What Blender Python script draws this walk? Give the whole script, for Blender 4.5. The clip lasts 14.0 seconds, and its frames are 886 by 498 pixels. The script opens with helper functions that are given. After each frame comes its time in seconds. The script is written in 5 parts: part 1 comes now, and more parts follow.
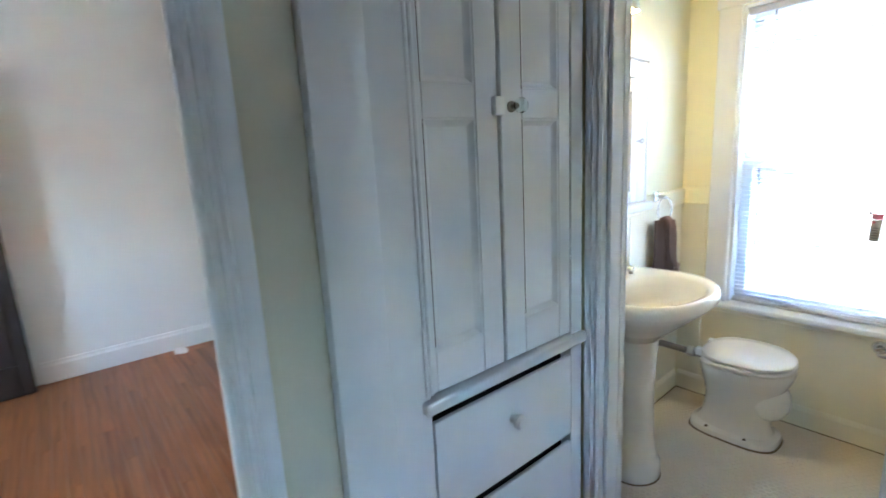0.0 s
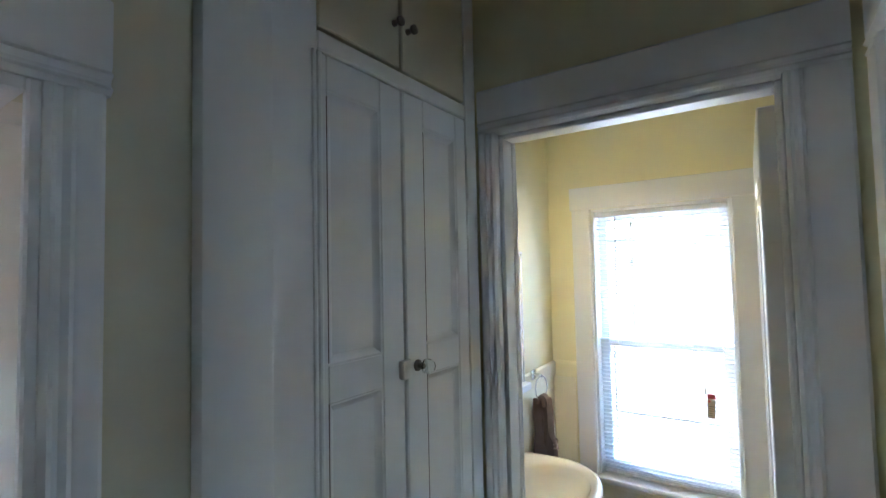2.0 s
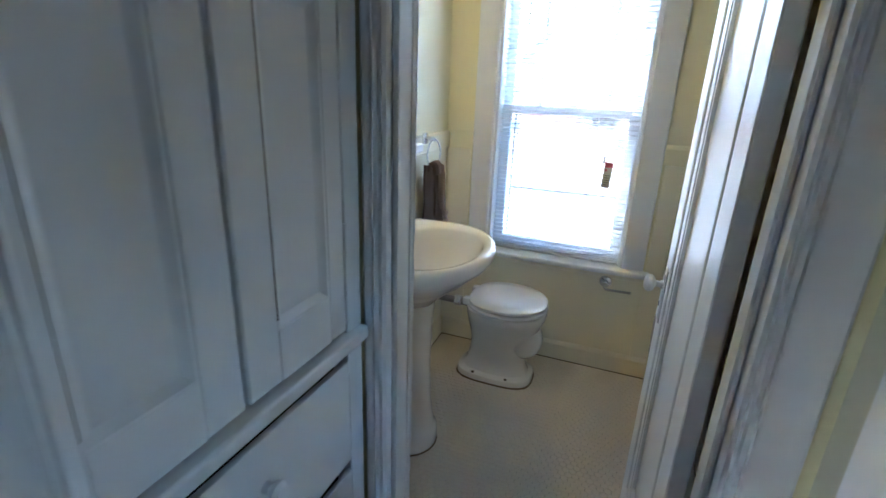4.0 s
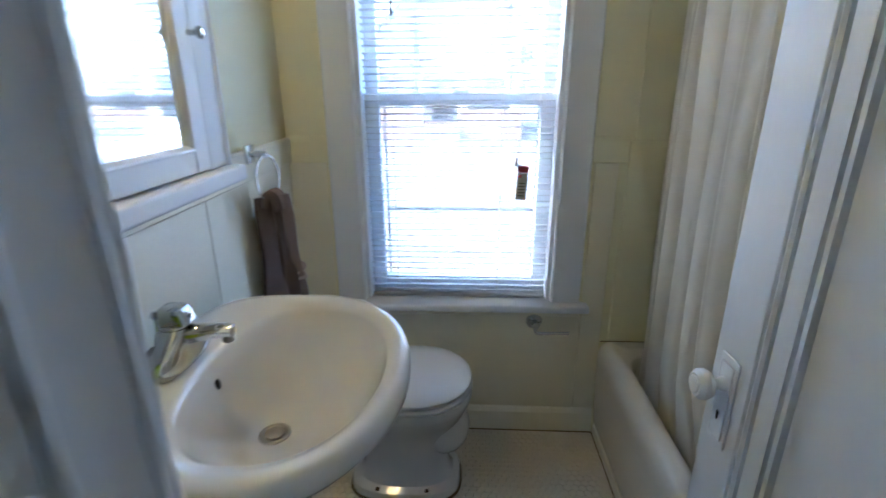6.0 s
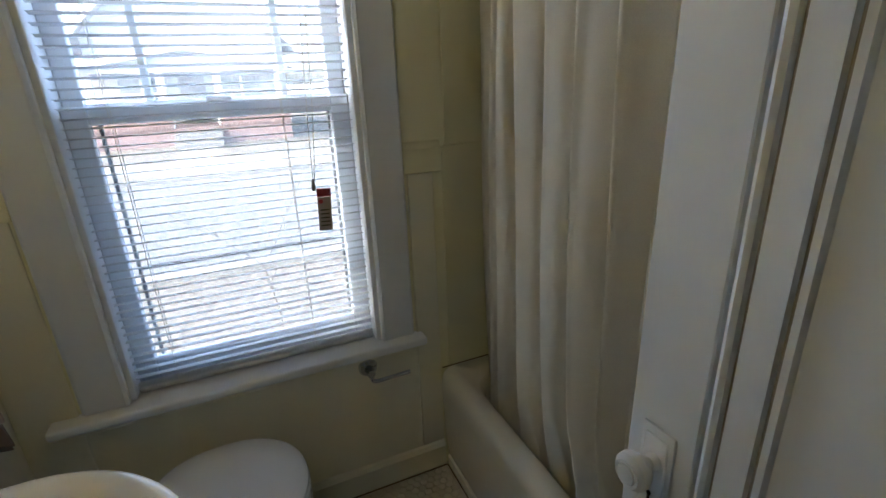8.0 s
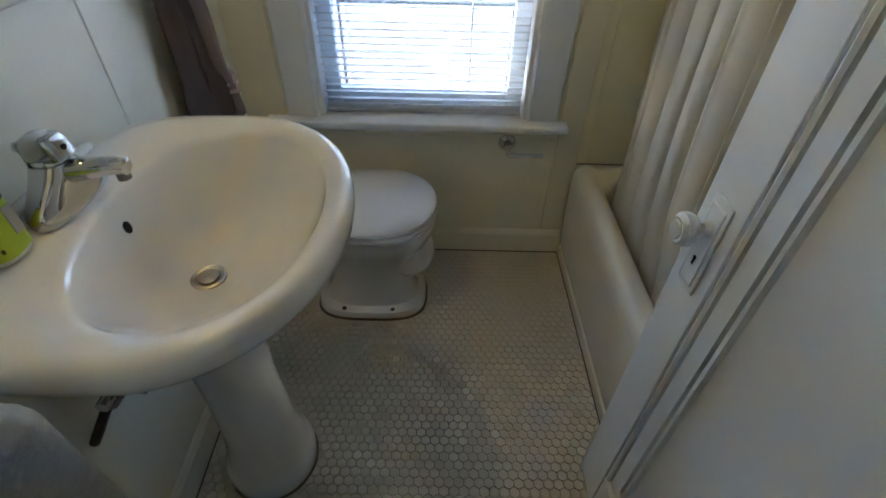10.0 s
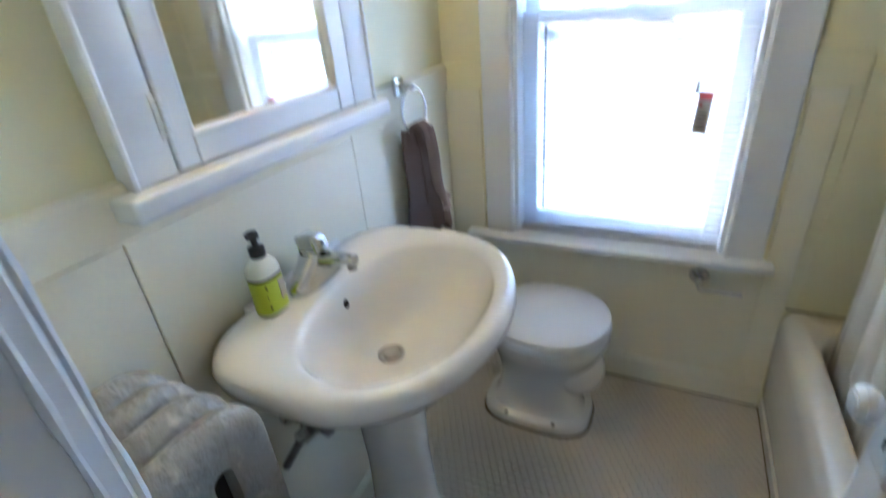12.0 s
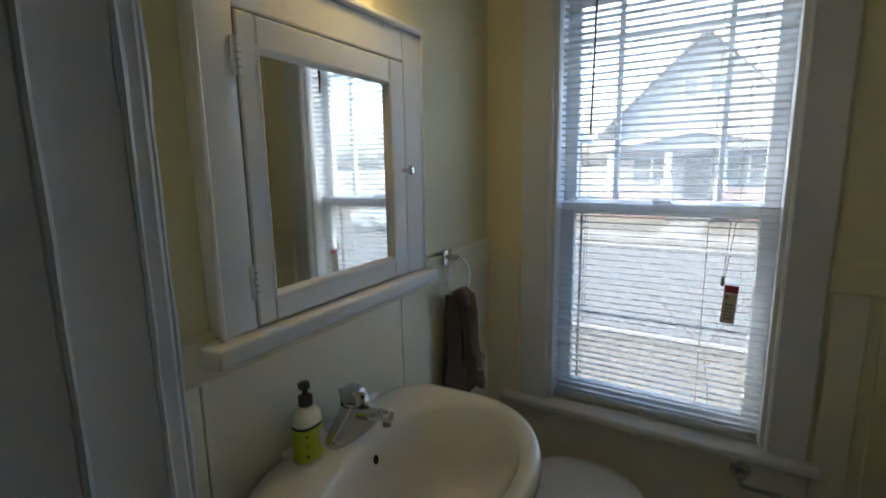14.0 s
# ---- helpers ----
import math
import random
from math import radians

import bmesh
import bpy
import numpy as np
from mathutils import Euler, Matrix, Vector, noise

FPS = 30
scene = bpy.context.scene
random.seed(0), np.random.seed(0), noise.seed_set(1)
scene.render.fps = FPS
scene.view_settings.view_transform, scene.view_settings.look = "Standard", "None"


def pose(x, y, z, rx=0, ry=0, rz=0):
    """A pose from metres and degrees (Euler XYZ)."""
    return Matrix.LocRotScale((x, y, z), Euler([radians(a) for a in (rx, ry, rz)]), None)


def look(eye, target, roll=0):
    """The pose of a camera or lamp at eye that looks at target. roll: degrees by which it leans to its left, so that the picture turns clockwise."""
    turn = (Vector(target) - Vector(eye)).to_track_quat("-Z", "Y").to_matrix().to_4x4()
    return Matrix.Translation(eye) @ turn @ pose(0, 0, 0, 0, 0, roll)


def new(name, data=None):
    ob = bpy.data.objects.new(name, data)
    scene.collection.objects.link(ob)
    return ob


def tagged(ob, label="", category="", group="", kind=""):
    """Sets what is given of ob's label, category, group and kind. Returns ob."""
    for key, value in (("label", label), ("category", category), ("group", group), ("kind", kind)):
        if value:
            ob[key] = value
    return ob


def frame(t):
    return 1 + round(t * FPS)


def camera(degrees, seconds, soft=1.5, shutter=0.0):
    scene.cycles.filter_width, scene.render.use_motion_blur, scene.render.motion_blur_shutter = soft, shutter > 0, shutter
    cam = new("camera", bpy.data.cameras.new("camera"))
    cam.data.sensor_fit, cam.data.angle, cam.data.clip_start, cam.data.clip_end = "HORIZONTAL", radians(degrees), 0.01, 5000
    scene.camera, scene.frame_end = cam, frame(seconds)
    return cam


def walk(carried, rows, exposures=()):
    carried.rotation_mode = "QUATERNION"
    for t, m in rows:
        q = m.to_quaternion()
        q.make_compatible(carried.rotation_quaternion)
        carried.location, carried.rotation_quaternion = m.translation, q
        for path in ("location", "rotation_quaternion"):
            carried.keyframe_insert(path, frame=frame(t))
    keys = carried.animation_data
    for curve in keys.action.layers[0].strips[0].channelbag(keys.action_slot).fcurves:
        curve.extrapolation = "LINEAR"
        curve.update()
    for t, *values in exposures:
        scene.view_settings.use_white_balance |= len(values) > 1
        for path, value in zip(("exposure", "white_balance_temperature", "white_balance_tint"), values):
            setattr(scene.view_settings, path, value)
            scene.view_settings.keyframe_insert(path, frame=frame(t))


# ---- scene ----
cam = camera(86.2, 14.0, 1.5, 0.4)
PATH = [
    (0, (1.188, -2.697, 1.423), (-0.33, -1.455, 1.033), -3.1),
    (0.3, (1.061, -2.662, 1.439), (-0.306, -1.247, 1.078), -2.3),
    (0.5, (1.006, -2.645, 1.462), (-0.271, -1.139, 1.144), -2.9),
    (1, (0.997, -2.647, 1.554), (-0.165, -1.028, 1.391), -2.5),
    (1.5, (1.052, -2.689, 1.676), (-0.09, -1.048, 1.705), -1.8),
    (2, (1.093, -2.698, 1.711), (-0.04, -1.053, 1.806), -1.2),
    (2.5, (1.119, -2.699, 1.654), (-0.014, -1.053, 1.606), -0.4),
    (3, (1.077, -2.66, 1.496), (0.057, -0.977, 1.14), 0.5),
    (5.5, (0.675, -1.77, 1.336), (0.433, 0.087, 0.635), -0.2),
    (6, (0.635, -1.636, 1.324), (0.536, 0.257, 0.687), -0.3),
    (6.5, (0.635, -1.516, 1.34), (0.952, 0.336, 0.654), 1.1),
    (7, (0.645, -1.42, 1.312), (1.27, 0.353, 0.63), 0.8),
    (7.5, (0.636, -1.338, 1.297), (1.355, 0.406, 0.633), -0.4),
    (8, (0.626, -1.294, 1.348), (1.357, 0.438, 0.666), -2.3),
    (8.5, (0.648, -1.316, 1.352), (1.208, 0.441, 0.577), -2.7),
    (9, (0.656, -1.396, 1.332), (0.943, 0.291, 0.297), -0.6),
    (11.5, (0.734, -1.525, 1.255), (0.27, -0.145, -0.115), -5.0),
    (12, (0.762, -1.559, 1.357), (-0.061, 0.016, 0.439), -5.3),
    (12.5, (0.793, -1.607, 1.436), (-0.244, 0.044, 0.992), -3.4),
    (13, (0.807, -1.619, 1.477), (-0.323, 0.01, 1.218), -2.0),
    (13.5, (0.819, -1.622, 1.467), (-0.305, 0.018, 1.247), -1.7),
    (14, (0.806, -1.638, 1.442), (-0.22, 0.045, 1.103), -0.9),
]
EXPOSURES = [(t, e, k, q) for t, e, k, q in (
    (0, 6.95, 5300, 5), (0.5, 6.55, 5300, 5), (1, 6.4, 5350, 4.5), (2, 6.42, 5350, 5), (3, 6.15, 5300, 5), (5.5, 5.72, 4800, 7), (6, 5.4, 4900, 7),
    (6.5, 5.0, 5250, 7), (7.5, 4.73, 5450, 5), (8.5, 4.43, 5850, 4), (9, 4.45, 5800, 2.5), (11.5, 6.5, 4850, 8), (12, 6.1, 4950, 7.5), (12.5, 4.88, 5350, 4),
    (13, 4.25, 5650, 3), (14, 3.99, 5800, 2))]
walk(cam, [(t, look(e, g, r)) for t, e, g, r in PATH], EXPOSURES)

# ---- light ----
world = bpy.data.worlds.new("world")
scene.world = world
world.use_nodes = True
wn = world.node_tree.nodes
sky = wn.new("ShaderNodeTexSky")
sky.sky_type = "NISHITA"
sky.sun_disc = False
sky.sun_elevation = radians(33)
sky.sun_rotation = radians(260)
sky.air_density = 1.0
sky.dust_density = 7.0
sky.ozone_density = 0.3
world.node_tree.links.new(sky.outputs[0], wn["Background"].inputs[0])
wn["Background"].inputs[1].default_value = 0.15
sun_data = bpy.data.lights.new("sun", "SUN")
sun_data.energy, sun_data.angle, sun_data.color = 0.3, radians(14), (1.0, 0.95, 0.88)
sun = new("sun", sun_data)
sun.matrix_world = look((0, 0, 0), (0.80, 0.14, -0.55))


# ---- materials ----
def nodes_of(name):
    m = bpy.data.materials.new(name)
    m.use_nodes = True
    nt = m.node_tree
    return m, nt, nt.nodes["Principled BSDF"]


def surface(name, color, rough=0.5, metal=0.0, vary=0.08, scale=3.0, grain=60.0, bump=0.15, depth=0.002,
            stain=None, coat=0.0, piece=0.0, transmission=0.0, spec=0.5):
    """Colour with large and fine variation, and fine relief."""
    m, nt, b = nodes_of(name)
    N, L = nt.nodes.new, nt.links.new
    co = N("ShaderNodeTexCoord")
    big, fine = N("ShaderNodeTexNoise"), N("ShaderNodeTexNoise")
    big.inputs["Scale"].default_value, big.inputs["Detail"].default_value = scale, 5
    fine.inputs["Scale"].default_value, fine.inputs["Detail"].default_value = grain, 4
    L(co.outputs["Object"], big.inputs["Vector"])
    L(co.outputs["Object"], fine.inputs["Vector"])
    ramp = N("ShaderNodeMapRange")
    ramp.inputs["To Min"].default_value, ramp.inputs["To Max"].default_value = 1 - vary, 1 + vary
    L(big.outputs["Fac"], ramp.inputs["Value"])
    ramp2 = N("ShaderNodeMapRange")
    ramp2.inputs["To Min"].default_value, ramp2.inputs["To Max"].default_value = 1 - vary * 0.5, 1 + vary * 0.5
    L(fine.outputs["Fac"], ramp2.inputs["Value"])
    mul = N("ShaderNodeMath")
    mul.operation = "MULTIPLY"
    L(ramp.outputs[0], mul.inputs[0])
    L(ramp2.outputs[0], mul.inputs[1])
    last = mul
    if piece:
        info = N("ShaderNodeObjectInfo")
        r3 = N("ShaderNodeMapRange")
        r3.inputs["To Min"].default_value, r3.inputs["To Max"].default_value = 1 - piece, 1 + piece
        L(info.outputs["Random"], r3.inputs["Value"])
        m3 = N("ShaderNodeMath")
        m3.operation = "MULTIPLY"
        L(last.outputs[0], m3.inputs[0])
        L(r3.outputs[0], m3.inputs[1])
        last = m3
    mix = N("ShaderNodeMix")
    mix.data_type, mix.blend_type = "RGBA", "MULTIPLY"
    mix.inputs["Factor"].default_value = 1
    mix.inputs["A"].default_value = (*color, 1)
    L(last.outputs[0], mix.inputs["B"])
    out = mix.outputs["Result"]
    if stain:
        sn = N("ShaderNodeTexNoise")
        sn.inputs["Scale"].default_value, sn.inputs["Detail"].default_value = stain[1], 6
        L(co.outputs["Object"], sn.inputs["Vector"])
        r = N("ShaderNodeMapRange")
        r.inputs["From Min"].default_value, r.inputs["From Max"].default_value = stain[2], stain[2] + 0.12
        L(sn.outputs["Fac"], r.inputs["Value"])
        mx = N("ShaderNodeMix")
        mx.data_type = "RGBA"
        L(r.outputs[0], mx.inputs["Factor"])
        L(out, mx.inputs["A"])
        mx.inputs["B"].default_value = (*stain[0], 1)
        out = mx.outputs["Result"]
    L(out, b.inputs["Base Color"])
    rr = N("ShaderNodeMapRange")
    rr.inputs["To Min"].default_value, rr.inputs["To Max"].default_value = max(0.02, rough - 0.06), min(1, rough + 0.06)
    L(fine.outputs["Fac"], rr.inputs["Value"])
    L(rr.outputs[0], b.inputs["Roughness"])
    b.inputs["Metallic"].default_value = metal
    b.inputs["Coat Weight"].default_value = coat
    b.inputs["Coat Roughness"].default_value = 0.08
    b.inputs["Specular IOR Level"].default_value = spec
    b.inputs["Transmission Weight"].default_value = transmission
    if bump:
        bp = N("ShaderNodeBump")
        bp.inputs["Strength"].default_value, bp.inputs["Distance"].default_value = bump, depth
        sm = N("ShaderNodeMath")
        sm.operation = "ADD"
        L(big.outputs["Fac"], sm.inputs[0])
        L(fine.outputs["Fac"], sm.inputs[1])
        L(sm.outputs[0], bp.inputs["Height"])
        L(bp.outputs[0], b.inputs["Normal"])
    return m


def glass_mat(name, tint=(1, 1, 1), veil=0.0):
    """Clear glass; the last argument mixes in pale haze that imitates glare."""
    m, nt, b = nodes_of(name)
    b.inputs["Base Color"].default_value = (*tint, 1)
    b.inputs["Transmission Weight"].default_value = 1
    b.inputs["Roughness"].default_value = 0.0
    b.inputs["IOR"].default_value = 1.05
    if veil:
        N, L = nt.nodes.new, nt.links.new
        scatter, mix, spots = N("ShaderNodeBsdfTranslucent"), N("ShaderNodeMixShader"), N("ShaderNodeTexNoise")
        scatter.inputs["Color"].default_value = (0.9, 0.92, 0.93, 1)
        spots.inputs["Scale"].default_value, spots.inputs["Detail"].default_value = 7, 6
        amount = N("ShaderNodeMapRange")
        amount.inputs["To Min"].default_value, amount.inputs["To Max"].default_value = veil * 0.7, veil * 1.3
        L(spots.outputs["Fac"], amount.inputs["Value"])
        L(amount.outputs[0], mix.inputs[0])
        L(b.outputs[0], mix.inputs[1])
        L(scatter.outputs[0], mix.inputs[2])
        L(mix.outputs[0], nt.nodes["Material Output"].inputs["Surface"])
    return m


def cloth(name, color, through_light=0.3, scale=900.0, rough=0.9):
    m, nt, b = nodes_of(name)
    N, L = nt.nodes.new, nt.links.new
    co = N("ShaderNodeTexCoord")
    n1, n2 = N("ShaderNodeTexNoise"), N("ShaderNodeTexNoise")
    n1.inputs["Scale"].default_value, n2.inputs["Scale"].default_value = 6, scale
    L(co.outputs["Object"], n1.inputs["Vector"])
    L(co.outputs["Object"], n2.inputs["Vector"])
    mx = N("ShaderNodeMix")
    mx.data_type = "RGBA"
    mx.inputs["A"].default_value = (*[c * 0.85 for c in color], 1)
    mx.inputs["B"].default_value = (*[min(1, c * 1.1) for c in color], 1)
    ad = N("ShaderNodeMath")
    ad.operation = "MULTIPLY_ADD"
    ad.inputs[1].default_value, ad.inputs[2].default_value = 0.5, 0.0
    L(n1.outputs["Fac"], ad.inputs[0])
    L(n2.outputs["Fac"], ad.inputs[2])
    L(ad.outputs[0], mx.inputs["Factor"])
    L(mx.outputs["Result"], b.inputs["Base Color"])
    b.inputs["Roughness"].default_value = rough
    b.inputs["Specular IOR Level"].default_value = 0.15
    bp = N("ShaderNodeBump")
    bp.inputs["Strength"].default_value, bp.inputs["Distance"].default_value = 0.25, 0.001
    L(n2.outputs["Fac"], bp.inputs["Height"])
    L(bp.outputs[0], b.inputs["Normal"])
    if through_light:
        tr = N("ShaderNodeBsdfTranslucent")
        L(mx.outputs["Result"], tr.inputs["Color"])
        ms = N("ShaderNodeMixShader")
        ms.inputs[0].default_value = through_light
        L(b.outputs[0], ms.inputs[1])
        L(tr.outputs[0], ms.inputs[2])
        L(ms.outputs[0], nt.nodes["Material Output"].inputs["Surface"])
    return m


def glow(name, color, strength):
    m, nt, b = nodes_of(name)
    b.inputs["Base Color"].default_value = (*color, 1)
    b.inputs["Emission Color"].default_value = (*color, 1)
    b.inputs["Emission Strength"].default_value = strength
    return m


def wood_mat(name):
    m, nt, b = nodes_of(name)
    N, L = nt.nodes.new, nt.links.new
    co, mp = N("ShaderNodeTexCoord"), N("ShaderNodeMapping")
    mp.inputs["Scale"].default_value = (1.2, 26, 26)
    L(co.outputs["Object"], mp.inputs["Vector"])
    n = N("ShaderNodeTexNoise")
    n.inputs["Scale"].default_value, n.inputs["Detail"].default_value, n.inputs["Distortion"].default_value = 2.0, 8, 0.6
    L(mp.outputs[0], n.inputs["Vector"])
    info = N("ShaderNodeObjectInfo")
    isl = N("ShaderNodeNewGeometry")
    ad = N("ShaderNodeMath")
    ad.operation = "ADD"
    L(info.outputs["Random"], ad.inputs[0])
    L(isl.outputs["Random Per Island"], ad.inputs[1])
    ad2 = N("ShaderNodeMath")
    ad2.operation = "MULTIPLY_ADD"
    ad2.inputs[1].default_value = 0.25
    L(ad.outputs[0], ad2.inputs[0])
    L(n.outputs["Fac"], ad2.inputs[2])
    cr = N("ShaderNodeValToRGB")
    cr.color_ramp.elements[0].position, cr.color_ramp.elements[0].color = 0.35, (0.10, 0.030, 0.010, 1)
    cr.color_ramp.elements[1].position, cr.color_ramp.elements[1].color = 0.95, (0.36, 0.13, 0.042, 1)
    L(ad2.outputs[0], cr.inputs[0])
    L(cr.outputs[0], b.inputs["Base Color"])
    b.inputs["Roughness"].default_value = 0.38
    bp = N("ShaderNodeBump")
    bp.inputs["Strength"].default_value, bp.inputs["Distance"].default_value = 0.2, 0.001
    L(n.outputs["Fac"], bp.inputs["Height"])
    L(bp.outputs[0], b.inputs["Normal"])
    return m


YELLOW = surface("yellow_wall_paint", (0.81, 0.78, 0.55), 0.5, vary=0.04, scale=1.5, grain=140, bump=0.12)
# wall yellow paled in the colour, as bright light washes it out
WASHEDYELLOW = surface("washed_out_yellow_paint", (0.81, 0.785, 0.63), 0.4, vary=0.05, scale=2, grain=110, bump=0.12)
# wall yellow greyed so its colour carries the dim hall light
GREYEDYELLOW = surface("greyed_yellow_hall_paint", (0.66, 0.645, 0.525), 0.55, vary=0.05, scale=1.5, grain=140, bump=0.12)
CREAM = surface("cream_wainscot_paint", (0.82, 0.80, 0.67), 0.32, vary=0.05, scale=2, grain=90, bump=0.12)
WHITE = surface("white_gloss_paint", (0.79, 0.82, 0.86), 0.33, vary=0.03, scale=3, grain=38, bump=0.16, depth=0.002,
                stain=((0.66, 0.65, 0.62), 9, 0.80))
ROOMWHITE = surface("white_room_paint", (0.80, 0.80, 0.78), 0.7, vary=0.03, scale=1, grain=150, bump=0.1)
CEIL = surface("ceiling_paint", (0.78, 0.77, 0.72), 0.8, vary=0.04, scale=1, grain=120, bump=0.15)
PORCELAIN = surface("white_porcelain", (0.83, 0.82, 0.785), 0.07, vary=0.02, scale=2, grain=20, bump=0.0, coat=0.5)
SEAT = surface("white_seat_plastic", (0.80, 0.81, 0.82), 0.16, vary=0.02, bump=0.0)
ENAMEL = surface("tub_enamel", (0.80, 0.77, 0.68), 0.14, vary=0.05, scale=3, grain=30, bump=0.05, stain=((0.62, 0.55, 0.40), 4, 0.70))
CHROME = surface("chrome", (0.60, 0.61, 0.625), 0.10, metal=1.0, vary=0.03, bump=0.03)
DARKCHROME = surface("tarnished_metal", (0.25, 0.24, 0.23), 0.4, metal=1.0, vary=0.25, scale=30, bump=0.3)
MIRROR = surface("mirror_silver", (0.86, 0.88, 0.87), 0.012, metal=1.0, vary=0.01, bump=0.0)
TILE = surface("cream_hex_tile", (0.69, 0.635, 0.545), 0.46, vary=0.05, scale=2.5, grain=90, bump=0.1, piece=0.022,
               stain=((0.56, 0.485, 0.37), 5, 0.70))
GROUT = surface("dark_grout", (0.31, 0.27, 0.215), 0.9, vary=0.3, scale=8, grain=200, bump=0.4)
GROOVEMARKS = surface("grey_brown_dirt_and_shade", (0.30, 0.275, 0.24), 0.8, vary=0.3, scale=20, grain=150, bump=0.2)
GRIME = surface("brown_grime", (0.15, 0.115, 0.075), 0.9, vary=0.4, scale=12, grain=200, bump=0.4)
SILVER = surface("flaking_silver_paint", (0.335, 0.335, 0.325), 0.45, metal=0.1, vary=0.09, scale=22, grain=75, bump=1.0, depth=0.006,
                 stain=((0.52, 0.495, 0.43), 26, 0.585), spec=0.4)
DARK = surface("dark_gap", (0.012, 0.012, 0.012), 0.9, vary=0.1, bump=0.0)
BLACK = surface("black_plastic", (0.018, 0.018, 0.02), 0.3, vary=0.1, bump=0.05)
LIME = surface("lime_label", (0.50, 0.60, 0.03), 0.35, vary=0.06, bump=0.0)
BOTTLE = surface("cloudy_bottle_plastic", (0.78, 0.80, 0.70), 0.2, vary=0.04, bump=0.0)
TAGWHITE = surface("card_grey", (0.55, 0.50, 0.45), 0.6, vary=0.08, bump=0.05)
TAGRED = surface("card_red", (0.42, 0.03, 0.04), 0.5, vary=0.08, bump=0.05)
NICKEL = surface("worn_nickel", (0.42, 0.40, 0.37), 0.34, metal=1.0, vary=0.15, scale=30, bump=0.2)
RUST = surface("rusty_bolt", (0.05, 0.035, 0.025), 0.8, vary=0.3, scale=40, bump=0.4)
INK = surface("label_ink", (0.05, 0.06, 0.02), 0.6, vary=0.05, bump=0.0)
# pale haze mixed into the pane imitates glare over the outdoor view
GLASS = glass_mat("window_glass", veil=0.06)
# grey tint added to dim the bright outdoor view through the lower sash
GREYPANE = glass_mat("grey_tinted_glass", (0.60, 0.61, 0.62), veil=0.035)
CLEAR = glass_mat("clear_knob_glass", (0.9, 0.95, 0.95))
SLAT = cloth("white_slat_vinyl", (0.66, 0.67, 0.68), 0.27, 300, 0.4)
CURTAIN = cloth("ivory_curtain_cloth", (0.93, 0.875, 0.785), 0.14, 700)
TOWEL = cloth("taupe_towel_cloth", (0.25, 0.19, 0.17), 0.0, 1200)
# darker copy of the towel cloth paints in the shade between its folds
TOWELSHADE = cloth("shaded_towel_cloth", (0.115, 0.086, 0.08), 0.0, 1200)
TOWEL3 = cloth("pale_towel_band", (0.42, 0.34, 0.30), 0.0, 1200)
CORD = cloth("white_cord", (0.75, 0.74, 0.70), 0.0, 900)
WOOD = wood_mat("red_oak_boards")
DARKWOOD = surface("dark_stained_door", (0.018, 0.013, 0.011), 0.35, vary=0.25, scale=4, grain=60, bump=0.2)
LAMPGLASS = glow("lit_lamp_glass", (1.0, 0.62, 0.22), 2.5)
BRICK = surface("red_brick", (0.14, 0.092, 0.085), 0.85, vary=0.25, scale=1.5, grain=20, bump=0.5, depth=0.01)
SHINGLE = surface("grey_shingle", (0.17, 0.17, 0.178), 0.9, vary=0.2, scale=1, grain=12, bump=0.5, depth=0.02)
SIDING = surface("grey_siding", (0.20, 0.207, 0.214), 0.7, vary=0.1, scale=0.6, grain=10, bump=0.2)
TRIMOUT = surface("house_trim", (0.42, 0.42, 0.42), 0.6, vary=0.06, scale=1, grain=20, bump=0.1)
HOUSEGLASS = surface("dark_house_glass", (0.09, 0.10, 0.11), 0.08, vary=0.2, bump=0.0)
LAWN = surface("dry_winter_grass", (0.045, 0.039, 0.031), 0.95, vary=0.35, scale=0.6, grain=18, bump=0.8, depth=0.03)
PAVING = surface("pale_concrete", (0.10, 0.099, 0.097), 0.85, vary=0.08, scale=0.5, grain=25, bump=0.2)
ROAD = surface("grey_asphalt", (0.038, 0.038, 0.038), 0.85, vary=0.08, scale=0.5, grain=25, bump=0.2)
BARK = surface("grey_bark", (0.05, 0.042, 0.036), 0.9, vary=0.25, scale=6, grain=40, bump=0.6, depth=0.01)
CARPAINT = surface("silver_car_paint", (0.5, 0.52, 0.55), 0.2, metal=0.3, vary=0.03, bump=0.0, coat=0.5)
RUBBER = surface("tyre_rubber", (0.02, 0.02, 0.02), 0.8, vary=0.1, bump=0.2)


# ---- building helpers ----
LEFT = pose(0.010, 0, 0, 0, 0, 2.06)  # the sink wall runs two degrees out of square
PLAIN = Matrix.Identity(4)


def world_of(ob):
    m = ob.matrix_basis.copy()
    while ob.parent:
        ob = ob.parent
        m = ob.matrix_basis @ m
    return m


def mesh_of(name, bm, material, smooth=None):
    me = bpy.data.meshes.new(name)
    bmesh.ops.recalc_face_normals(bm, faces=bm.faces)
    if smooth is not None:
        for f in bm.faces:
            f.smooth = True
        for e in bm.edges:
            if len(e.link_faces) == 2 and e.calc_face_angle(0) > radians(smooth):
                e.smooth = False
    bm.to_mesh(me)
    bm.free()
    me.materials.append(material)
    return me


def part(name, bm, material, parent, label="", smooth=35, turn=PLAIN):
    """A mesh given in place, linked under a thing or a part."""
    bm.transform(world_of(parent).inverted() @ turn)
    ob = new(name, mesh_of(name, bm, material, smooth))
    ob.parent = parent
    return tagged(ob, label)


